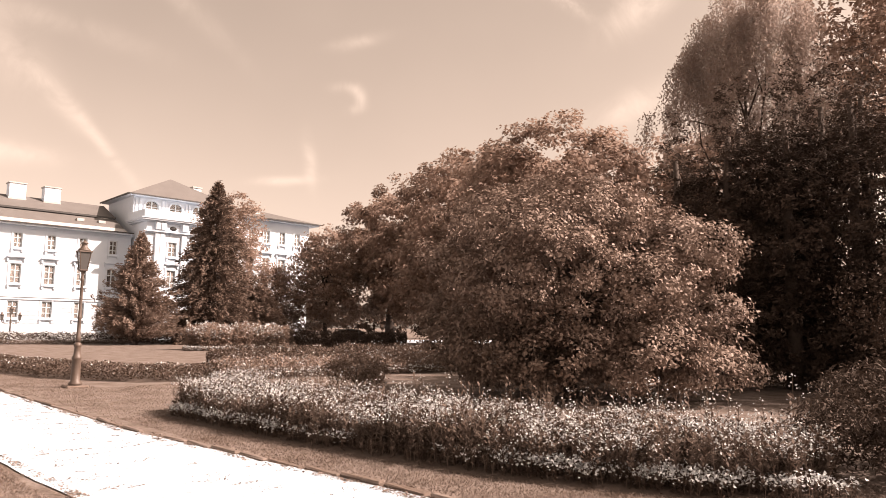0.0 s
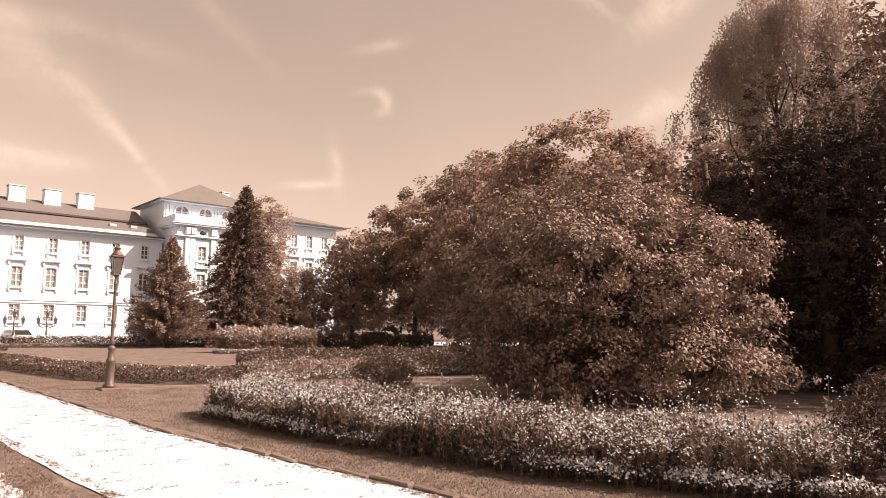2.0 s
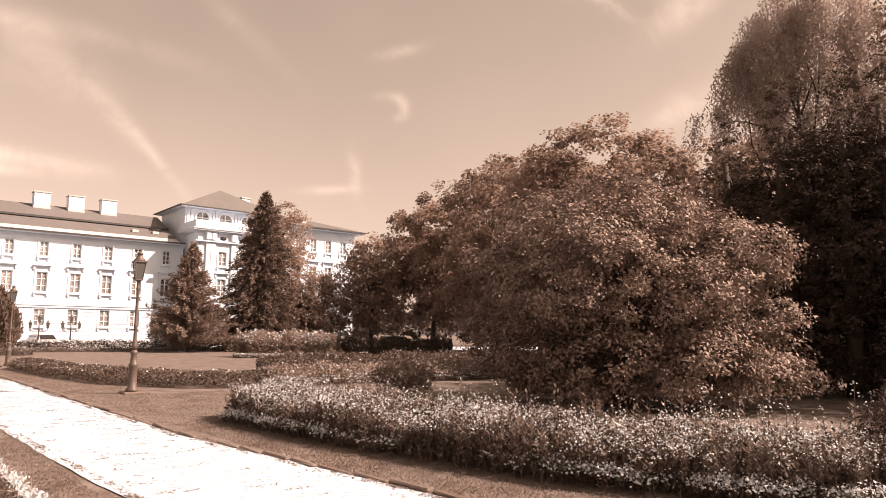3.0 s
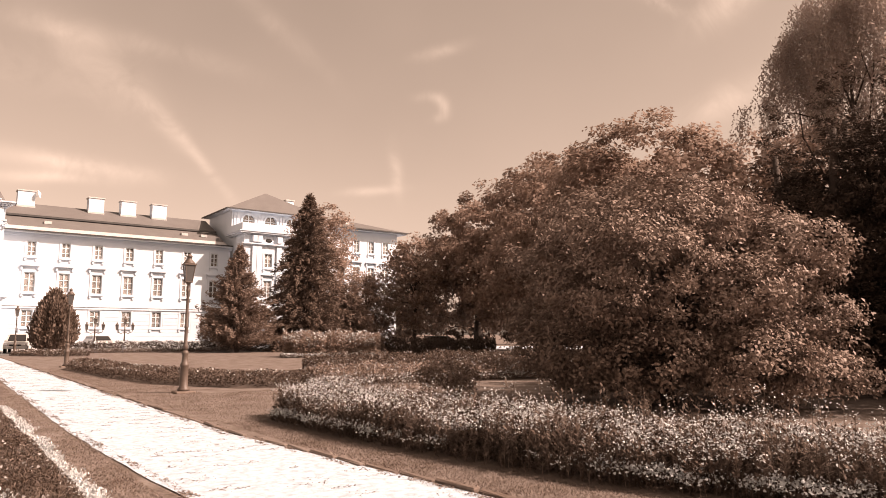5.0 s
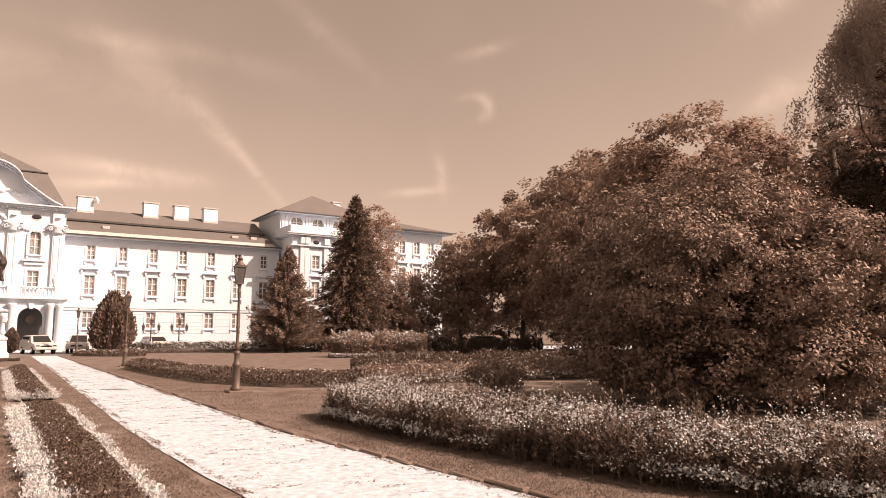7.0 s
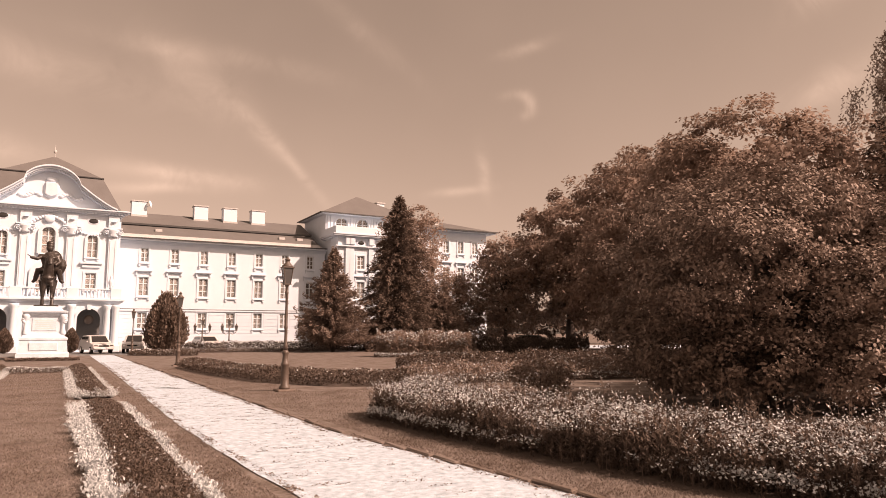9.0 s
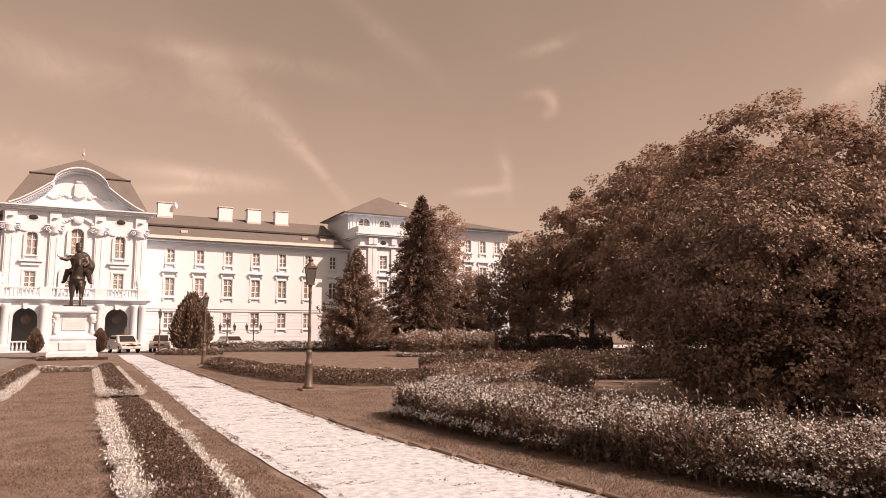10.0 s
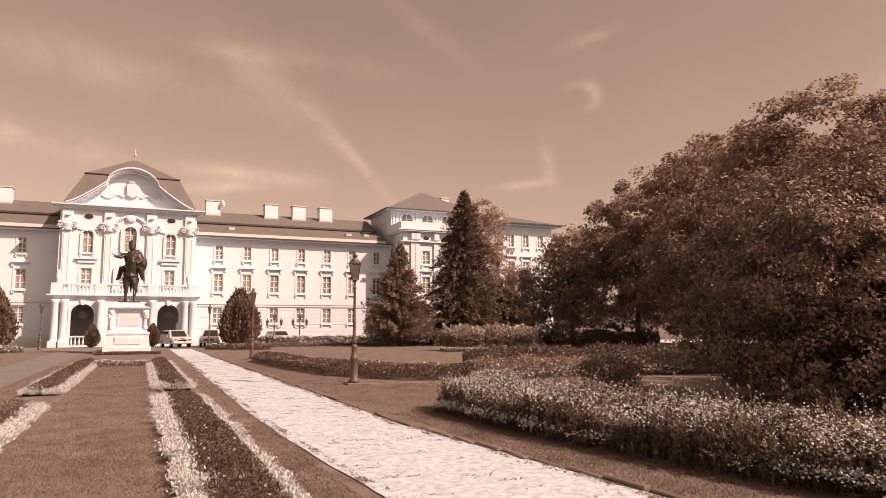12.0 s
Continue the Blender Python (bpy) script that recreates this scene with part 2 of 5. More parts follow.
def soup(name, V, mat, parent=None, label="", kind="", at=(0, 0, 0)):
    """One mesh of many loose small faces: V is faces x corners x 3."""
    n, k, _ = V.shape
    me = bpy.data.meshes.new(name)
    me.vertices.add(n * k)
    me.vertices.foreach_set("co", np.ascontiguousarray(V, dtype=np.float32).ravel())
    me.loops.add(n * k)
    me.loops.foreach_set("vertex_index", np.arange(n * k, dtype=np.int32))
    me.polygons.add(n)
    me.polygons.foreach_set("loop_start", np.arange(0, n * k, k, dtype=np.int32))
    me.update(calc_edges=True)
    me.materials.append(M[mat])
    ob = place(name, me, parent, at, 0.0, label)
    return tagged(ob, kind=kind) if kind else ob


def unit(a):
    return a / np.maximum(np.linalg.norm(a, axis=-1, keepdims=True), 1e-9)


def leaf_faces(P, N, size, aspect=0.55, rng=None, vary=0.4, fold=0.12):
    """Folded lozenge leaves at P, facing N."""
    n = len(P)
    A = unit(np.cross(N, rng.normal(size=(n, 3))))
    B = np.cross(N, A)
    L = (size * (1 + vary * rng.uniform(-1, 1, n)))[:, None]
    W = L * aspect
    return np.stack([P - A * L / 2, P + B * W / 2 + N * L * fold, P + A * L / 2, P - B * W / 2 + N * L * fold], axis=1)


def star_faces(P, N, size, rng, petals=3, vary=0.3):
    n = len(P)
    A = unit(np.cross(N, rng.normal(size=(n, 3))))
    B = np.cross(N, A)
    L = (size / 2 * (1 + vary * rng.uniform(-1, 1, n)))[:, None]
    out = []
    for i in range(petals * 2):
        a = math.pi * i / petals
        r = 1.0 if i % 2 == 0 else 0.6
        out.append(P + (A * math.cos(a) + B * math.sin(a)) * L * r + N * L * (0.15 if i % 2 == 0 else 0.0))
    return np.stack(out, axis=1)


def lobe_points(lobes, n, rng, clump=0.35, per=24, depth=0.45, low=-0.5, scatter=0.9):
    """Points in clumps near the skins of ellipsoid lobes (x, y, z, rx, ry, rz), and the ways outwards."""
    lobes = np.array(lobes, dtype=float)
    w = (lobes[:, 3] * lobes[:, 5] + lobes[:, 4] * lobes[:, 5])
    m = max(1, int(n / per * 1.7))
    i = rng.choice(len(lobes), size=m, p=w / w.sum())
    d = unit(rng.normal(size=(m, 3)))
    d = d[d[:, 2] > low]
    i = i[:len(d)]
    rad = 1 - depth * rng.uniform(0, 1, len(d)) ** 1.6 + rng.normal(0, 0.03, len(d))
    C = lobes[i, :3] + d * lobes[i, 3:] * rad[:, None]
    keep = np.ones(len(C), bool)
    for l in lobes:
        q = np.linalg.norm((C - l[:3]) / l[3:], axis=1)
        keep &= ~(q < 0.62)
    C, d = C[keep], d[keep]
    j = rng.randint(0, len(C), n)
    sz = clump * rng.uniform(0.5, 1.3, len(C))
    off = unit(rng.normal(size=(n, 3))) * (rng.uniform(0, 1, n) ** 0.45 * sz[j] * 1.5)[:, None] * np.array([1, 1, 0.6])
    P = C[j] + off
    N = unit(d[j] * 0.7 + unit(rng.normal(size=(n, 3))) * scatter + np.array([0, 0, 0.45]))
    return P, N


def grow_lobes(rng, c, r, n, small=0.45, flat=0.85):
    """A crown as one middle lobe and n uneven lobes round it."""
    out = [(*c, r[0] * 0.72, r[1] * 0.72, r[2] * 0.72)]
    for k in range(n):
        a = 2.4 * k + rng.uniform(-0.4, 0.4)
        z = -0.85 + 1.8 * (k + 0.5) / n
        s = math.sqrt(max(0.05, 1 - min(1, z * z)))
        q = small * rng.uniform(0.75, 1.25)
        out.append((c[0] + math.cos(a) * s * r[0] * 0.72, c[1] + math.sin(a) * s * r[1] * 0.72, c[2] + z * r[2] * 0.72, r[0] * q, r[1] * q, r[2] * q * flat))
    return out


def limbs(bm, rng, foot, top, lobes, r0, bend=0.3):
    """A tapered trunk and limbs that reach into the lobes."""
    foot, top = Vector(foot), Vector(top)
    pts, rad = [], []
    for i in range(6):
        f = i / 5
        pts.append(foot.lerp(top, f) + Vector((rng.uniform(-1, 1), rng.uniform(-1, 1), 0)) * bend * r0 * (f > 0))
        rad.append(r0 * (1.35 if i == 0 else 1 - 0.65 * f))
    bm_tube(bm, pts, rad, 10)
    for l in lobes[1:]:
        f = rng.uniform(0.35, 0.95)
        a = foot.lerp(top, f)
        b = Vector(l[:3])
        mid = a.lerp(b, 0.5) + Vector((rng.uniform(-1, 1), rng.uniform(-1, 1), 0.6)) * 0.12 * (b - a).length
        b = a.lerp(b, 0.85)
        bm_tube(bm, [a, mid, b], [r0 * 0.34, r0 * 0.2, r0 * 0.05], 6)
    return bm


def broad_tree(name, at, lobes, foot_r, leaf, n, mat, label, trunk_top, category="tree", clump=0.4, aspect=0.6, low=-0.6, depth=0.45, per=24, group="", scatter=0.9):
    rng = rng_new()
    t = thing(name, at, label, category, group)
    part("trunk", limbs(bmesh.new(), rng, (0, 0, -0.1), trunk_top, lobes, foot_r), "bark", t, "grey-brown bark", smooth=True)
    P, N = lobe_points(lobes, n, rng, clump, per, depth, low, scatter)
    ok = P[:, 2] > 0.05
    soup("crown", leaf_faces(P[ok], N[ok], leaf, aspect, rng), mat, t, kind="stuff")
    return t

# ---- ground, paths, kerbs ----


def sheet(name, outline, z, mat, label="", kind="structure", thick=0.0, parent=None):
    bm = bmesh.new()
    top = [bm.verts.new((x, y, z)) for x, y in outline]
    bm.faces.new(top)
    if thick:
        r = bmesh.ops.extrude_face_region(bm, geom=list(bm.faces))
        for v in r["geom"]:
            if isinstance(v, bmesh.types.BMVert):
                v.co.z -= thick
    ob = part(name, bm, mat, parent)
    return tagged(ob, label, kind=kind)


AXIS = -0.62
sheet("ground", [(-2500, -2500), (2500, -2500), (2500, 2500), (-2500, 2500)], 0.0, "lawn", "mown lawn and parkland ground")


def path_left(y):
    """The gravel path's worn edge on the parterre's side."""
    return float(np.interp(y, (-14, 5.5, 8.5, 13, 20, 36, 61), (2.5, 2.26, 2.1, 1.99, 2.08, 2.24, 2.36)))


def path_right(y):
    """The gravel path's edge along the kerb, which swings out towards its near end."""
    return float(np.interp(y, (-14, 5.4, 8.4, 10.0, 11.0, 61), (6.2, 4.6, 4.32, 4.17, 4.08, 4.06)))


def wavy_strip(name, x0, x1, y0, y1, z, mat, label, seed, step=0.35, amp=0.05):
    """A strip whose long edges, given as functions of y, wander as worn edges do."""
    bm = bmesh.new()
    prev = None
    y = y0
    while y <= y1 + 1e-6:
        a = x0(y) + amp * noise.noise((y * 0.9, seed, 0)) + amp * 0.6 * noise.noise((y * 3.1, seed, 5))
        b = x1(y) + amp * noise.noise((y * 0.9, seed, 9)) * 0.5
        cur = (bm.verts.new((a, y, z)), bm.verts.new((b, y, z)))
        if prev:
            bm.faces.new((prev[0], prev[1], cur[1], cur[0]))
        prev = cur
        y += step
    return tagged(part(name, bm, mat), label, kind="structure")


wavy_strip("path", path_left, path_right, -14, 61, 0.012, "gravel", "pale gravel garden path, sunlit", 1.0)
wavy_strip("path_far_side", lambda y: -5.45, lambda y: -3.45, -14, 61, 0.012, "asphalt", "grey paved garden path", 2.0)
sheet("forecourt", [(-60, 61), (6.6, 61), (6.6, 66), (60, 75), (60, 90), (-60, 90)], 0.008, "asphalt", "grey paved forecourt before the palace")
sheet("cross_path", [(45, 62), (60, 50), (75, 62), (60, 75)], 0.008, "gravel", "pale gravel beneath the far trees")

# ---- palace ----
palace = thing("palace", (0, 0, 0), "white baroque palace with grey hipped roofs and chimneys", "palace")
WING_Y, PORTAL_Y, TOWER_Y, END_Y = 79.0, 75.0, 75.4, 77.0


def bm_wall(bm, x0, x1, z0, z1, y, holes, thick=0.5):
    """A wall in the plane y, facing -y, with openings that go through it: holes are (x0, x1, z0, z1)."""
    xs = sorted({x0, x1, *[h[0] for h in holes], *[h[1] for h in holes]})
    zs = sorted({z0, z1, *[h[2] for h in holes], *[h[3] for h in holes]})

    def solid(i, j):
        if i < 0 or j < 0 or i >= len(xs) - 1 or j >= len(zs) - 1:
            return False
        cx, cz = (xs[i] + xs[i + 1]) / 2, (zs[j] + zs[j + 1]) / 2
        return not any(h[0] < cx < h[1] and h[2] < cz < h[3] for h in holes)

    def quad(*p):
        bm.faces.new([bm.verts.new(q) for q in p])
    for i in range(len(xs) - 1):
        for j in range(len(zs) - 1):
            if not solid(i, j):
                continue
            a, b, c, d = xs[i], xs[i + 1], zs[j], zs[j + 1]
            quad((a, y, c), (b, y, c), (b, y, d), (a, y, d))
            quad((a, y + thick, c), (a, y + thick, d), (b, y + thick, d), (b, y + thick, c))
            for di, dj, e in ((-1, 0, ((a, c), (a, d))), (1, 0, ((b, d), (b, c))), (0, -1, ((b, c), (a, c))), (0, 1, ((a, d), (b, d)))):
                if not solid(i + di, j + dj):
                    (px, pz), (qx, qz) = e
                    quad((px, y, pz), (qx, y, qz), (qx, y + thick, qz), (px, y + thick, pz))
    bmesh.ops.remove_doubles(bm, verts=bm.verts, dist=1e-5)
    return bm


WINDOW_CACHE = {}


def frame_mesh(w, h, fr, y0, y1):
    bm = bmesh.new()
    bm_box(bm, -w / 2, -w / 2 + fr, y0, y1, 0, h)
    bm_box(bm, w / 2 - fr, w / 2, y0, y1, 0, h)
    bm_box(bm, -w / 2 + fr, w / 2 - fr, y0, y1, 0, fr)
    bm_box(bm, -w / 2 + fr, w / 2 - fr, y0, y1, h - fr, h)
    return bm


def window(x, z0, w, h, y, hood="", sill=True, dark=0):
    """A casement window with its frame, bars, panes, sill and hood, in an opening of the wall."""
    key = (round(w, 2), round(h, 2))
    if key not in WINDOW_CACHE:
        fr = 0.095
        bars = box(-0.055, 0.055, 0.08, 0.16, fr, h - fr)
        half = box(0.055, w / 2 - fr, 0.09, 0.15, -0.04, 0.04)
        sb = box(-w / 2 - 0.16, w / 2 + 0.16, -0.18, 0.06, -0.12, 0.0, 0.02)
        for q in (-w / 2 - 0.06, w / 2 + 0.06):
            bm_box(sb, q - 0.09, q + 0.09, -0.13, -0.004, -0.36, -0.125)
        hd = bmesh.new()
        bm_box(hd, -w / 2 - 0.34, w / 2 + 0.34, -0.30, -0.02, h + 0.62, h + 0.70)
        bm_box(hd, -w / 2 - 0.26, w / 2 + 0.26, -0.22, -0.02, h + 0.54, h + 0.62)
        bm_box(hd, -w / 2 - 0.30, -w / 2 - 0.14, -0.16, -0.02, h + 0.2, h + 0.54)
        bm_box(hd, w / 2 + 0.14, w / 2 + 0.30, -0.16, -0.02, h + 0.2, h + 0.54)
        cs = frame_mesh(w + 0.34, h + 0.17, 0.17, -0.05, -0.003)
        WINDOW_CACHE[key] = {
            "window": mesh_of("window", frame_mesh(w, h, fr, 0.07, 0.18), "wood"),
            "mullion": mesh_of("mullion", bars, "wood"), "bar": mesh_of("glazing_bar", half, "wood"),
            "pane": mesh_of("pane", box(-w / 2 + fr, w / 2 - fr, 0.118, 0.126, fr, h - fr), "pane"),
            # dark sheet close behind the pane, in place of an unlit room
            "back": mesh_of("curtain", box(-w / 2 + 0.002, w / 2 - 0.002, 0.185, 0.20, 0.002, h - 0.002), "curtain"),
            "sill": mesh_of("sill", sb, "stucco"), "hood": mesh_of("hood", hd, "stucco"), "casing": mesh_of("casing", cs, "stucco")}
    c = WINDOW_CACHE[key]
    wd = place("window", c["window"], palace, (x, y, z0))
    place("mullion", c["mullion"], wd)
    for f in (0.34, 0.67):
        place("glazing_bar", c["bar"], wd, (0, 0, h * f))
        place("glazing_bar", c["bar"], wd, (-w / 2 + 0.04, 0, h * f))
    place("pane", c["pane"], wd).visible_shadow = False
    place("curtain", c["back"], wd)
    if sill:
        place("sill", c["sill"], wd)
    if hood == "hood":
        place("hood", c["hood"], wd)
    if hood in ("hood", "casing"):
        place("casing", c["casing"], wd)
    return wd


def arch_fill(x, z0, w, h, y, thick, name="arch", mat="stucco", parent=None, seg=12):
    """The two corners that turn the top of a square opening into a round arch, drawn to the wall's depth."""
    r = w / 2
    spring = z0 + h - r
    bm = bmesh.new()
    for s in (-1, 1):
        pts = [(x + s * r, spring)]
        pts += [(x + s * r * math.cos(a), spring + r * math.sin(a)) for a in [math.pi / 2 * i / seg for i in range(1, seg + 1)]]
        pts += [(x + s * r, z0 + h)]
        a = [bm.verts.new((p, y, q)) for p, q in pts]
        b = [bm.verts.new((p, y + thick, q)) for p, q in pts]
        for i in range(1, len(pts) - 2):
            bm.faces.new((a[-1], a[i], a[i + 1]))
            bm.faces.new((b[-1], b[i + 1], b[i]))
        bm.faces.new((a[-1], a[0], a[1]))
        bm.faces.new((b[-1], b[1], b[0]))
        for i in range(len(pts) - 2):
            bm.faces.new((a[i], b[i], b[i + 1], a[i + 1]))
    return part(name, bm, mat, parent or palace)


def arch_ring(x, z0, w, h, y, depth=0.12, band=0.18, mat="stucco", seg=16, legs=True):
    """A raised moulding round an arched opening."""
    r = w / 2
    spring = z0 + h - r
    ang = [math.pi * i / seg for i in range(seg + 1)]
    inner = [(x + r * math.cos(a), spring + r * math.sin(a)) for a in ang]
    outer = [(x + (r + band) * math.cos(a), spring + (r + band) * math.sin(a)) for a in ang]
    if legs:
        inner = [(x + r, z0)] + inner + [(x - r, z0)]
        outer = [(x + r + band, z0)] + outer + [(x - r - band, z0)]
    bm = bmesh.new()
    for i in range(len(inner) - 1):
        q = [inner[i], outer[i], outer[i + 1], inner[i + 1]]
        f = [bm.verts.new((p[0], y - depth, p[1])) for p in q]
        g = [bm.verts.new((p[0], y, p[1])) for p in q]
        bm.faces.new(f)
        for k in (0, 1, 2, 3):
            bm.faces.new((f[k], g[k], g[(k + 1) % 4], f[(k + 1) % 4]))
    return part("arch_moulding", bm, mat, palace)


def cornice(x0, x1, y, z, steps, name="cornice", mat="stucco", back=0.4):
    """Stepped mouldings: steps are (rise, projection), from the bottom upwards."""
    bm = bmesh.new()
    for rise, out in steps:
        bm_box(bm, x0 - out, x1 + out, y - out, y + back, z, z + rise)
        z += rise
    return part(name, bm, mat, palace)


WING_COLS = [7.75 + 3.05 * k for k in range(7)]
LEFT_COLS = [-11.05 - 3.05 * k for k in range(9)]


def wing(cols, x0, x1):
    holes = []
    for c in cols:
        holes += [(c - 0.41, c + 0.41, 9.24, 10.88), (c - 0.5, c + 0.5, 5.63, 7.73), (c - 0.5, c + 0.5, 2.19, 4.0)]
    part("wall", bm_wall(bmesh.new(), x0, x1, 4.12, 11.6, WING_Y, [h for h in holes if h[2] > 4.1]), "wall", palace)
    part("lower_wall", bm_wall(bmesh.new(), x0, x1, 0.0, 4.12, WING_Y, [h for h in holes if h[2] < 4.1]), "wall", palace)
    for k in range(8):          # grooved courses of the lower storey
        z = 0.95 + 0.4 * k
        edges = sorted([x0] + [v for c in cols for v in (c - 0.7, c + 0.7)] + [x1])
        spans = list(zip(edges[0::2], edges[1::2])) if 1.9 < z + 0.36 and z < 4.2 else [(x0, x1)]
        for a, b in spans:
            part("stone_course", box(a, b, WING_Y - 0.035, WING_Y - 0.003, z, min(z + 0.36, 4.1)), "wall", palace)
    part("plinth", box(x0, x1, WING_Y - 0.12, WING_Y - 0.003, 0, 0.85), "plinth", palace)
    part("string_course", box(x0, x1, WING_Y - 0.14, WING_Y - 0.003, 4.13, 4.32), "stucco", palace)
    part("flashing", box(x0, x1, WING_Y - 0.17, WING_Y - 0.003, 4.325, 4.365), "metal_edge", palace)
    cornice(x0, x1, WING_Y, 11.3, [(0.16, 0.1), (0.12, 0.22)], back=-0.004)
    part("eave", box(x0 - 0.0, x1, WING_Y - 0.75, WING_Y + 0.5, 11.605, 11.75), "stucco", palace)
    part("gutter", box(x0, x1, WING_Y - 0.88, WING_Y - 0.70, 11.756, 11.87), "metal_edge", palace)
    for c in cols:
        window(c, 9.24, 0.82, 1.64, WING_Y, "casing")
        window(c, 5.63, 1.0, 2.1, WING_Y, "hood")
        window(c, 2.19, 1.0, 1.81, WING_Y, "casing")


wing(WING_COLS, 5.1, 27.9)
wing(LEFT_COLS, -38.0, -7.6)


def roof_slab(x0, x1, a, b, name="roof", mat="roof", thick=0.12, ends=(0, 0)):
    """A sloping slab between the lines a = (y, z) and b = (y, z); ends: how far the upper line is drawn in."""
    bm = bmesh.new()
    for dz in (0, -thick):
        bm.verts.new((x0, a[0], a[1] + dz))
        bm.verts.new((x1, a[0], a[1] + dz))
        bm.verts.new((x1 - ends[1], b[0], b[1] + dz))
        bm.verts.new((x0 + ends[0], b[0], b[1] + dz))
    bm.verts.ensure_lookup_table()
    v = bm.verts
    for f in ((0, 1, 2, 3), (7, 6, 5, 4), (0, 4, 5, 1), (1, 5, 6, 2), (2, 6, 7, 3), (3, 7, 4, 0)):
        bm.faces.new([v[i] for i in f])
    return part(name, bm, mat, palace)


for x0, x1 in ((5.3, 27.2), (-38.0, -7.8)):
    roof_slab(x0, x1, (WING_Y - 0.85, 11.90), (WING_Y + 0.2, 12.35), "eave_tiles", "tile", 0.08)
    roof_slab(x0, x1, (WING_Y + 0.2, 12.32), (82.4, 13.75), "roof", "roof")
    part("roof_break", box(x0, x1, 82.15, 82.5, 13.78, 13.98), "metal_edge", palace)
    roof_slab(x0, x1, (82.3, 13.95), (86.6, 15.85), "upper_roof", "roof")
    roof_slab(x0, x1, (86.62, 15.85), (93.5, 12.2), "back_roof", "roof")
    part("back_wall", box(x0, x1, 92.6, 93.0, 0, 12.3), "wall", palace)

for x0, x1 in ((6.7, 8.35), (13.6, 15.2), (17.02, 18.65), (20.45, 22.1), (-14.8, -13.2), (-19.4, -17.8), (-25.0, -23.4)):
    ch = part("chimney", box(x0, x1, 85.2, 86.4, 14.9, 16.95, 0.02), "wall", palace, "whitewashed chimney stack")
    part("chimney_cap", box(x0 - 0.08, x1 + 0.08, 85.12, 86.48, 16.955, 17.1, 0.02), "tile", ch)
    part("chimney_foot", box(x0 - 0.06, x1 + 0.06, 85.14, 86.46, 14.8, 15.42, 0.02), "tile", ch)
dish = bmesh.new()
bmesh.ops.create_cone(dish, cap_ends=True, segments=16, radius1=0.42, radius2=0.12, depth=0.14, matrix=Matrix.Translation((8.75, 85.0, 16.75)) @ Matrix.Rotation(radians(75), 4, "Y") @ Matrix.Rotation(radians(20), 4, "X"))
bm_tube(dish, [(8.36, 85.3, 16.4), (8.6, 85.1, 16.6), (8.72, 85.0, 16.75)], [0.03] * 3, 6)
part("satellite_dish", dish, "wall", palace, "small white satellite dish")
for x in (9.2, 23.0, 25.2):
    part("roof_hatch", box(x - 0.35, x + 0.35, 80.4, 81.0, 12.9, 13.2), "tile", palace)

# portal pavilion
PX0, PX1, PC = -7.55, 5.1, -1.23
SIDE = 3.82
up_holes = [(PC + s * SIDE - 0.5, PC + s * SIDE + 0.5, 9.2, 11.5) for s in (-1, 1)] + [(PC - 0.6, PC + 0.6, 9.4, 12.0)]
up_holes += [(PC + s * SIDE - 0.5, PC + s * SIDE + 0.5, 6.0, 7.7) for s in (-1, 1)] + [(PC - 0.9, PC + 0.9, 5.6, 8.2)]
UY = PORTAL_Y + 0.8
part("portal_wall", bm_wall(bmesh.new(), PX0, PX1, 4.9, 13.7, UY, up_holes), "wall", palace)
for s in (-1, 1):
    x = PC + s * SIDE
    window(x, 9.2, 1.0, 2.3, UY, "")
    arch_fill(x, 9.2, 1.0, 2.3, UY, 0.5)
    arch_ring(x, 9.2, 1.0, 2.3, UY)
    window(x, 6.0, 1.0, 1.7, UY, "casing")
    part("window_ledge", box(x - 1.0, x + 1.0, UY - 0.3, UY - 0.003, 8.55, 8.75, 0.03), "stucco", palace)
    part("window_apron", box(x - 0.8, x + 0.8, UY - 0.16, UY - 0.003, 8.2, 8.5, 0.03), "stucco", palace)
    ring = bmesh.new()
    bm_ball(ring, (x, UY, 12.88), (0.55, 0.06, 0.36), 20, 8)
    part("oval_frame", ring, "stucco", palace, smooth=True)
    ov = bmesh.new()
    bm_ball(ov, (x, UY - 0.04, 12.88), (0.42, 0.06, 0.25), 20, 8)
    part("oval_window", ov, "car_glass", palace, "dark oval window", smooth=True)
window(PC, 9.4, 1.2, 2.6, UY, "")
arch_fill(PC, 9.4, 1.2, 2.6, UY, 0.5)
arch_ring(PC, 9.4, 1.2, 2.6, UY, 0.2, 0.28)
window(PC, 5.6, 1.8, 2.6, UY, "")
arch_fill(PC, 5.6, 1.8, 2.6, UY, 0.5)
arch_ring(PC, 5.6, 1.8, 2.6, UY, 0.35, 0.5)
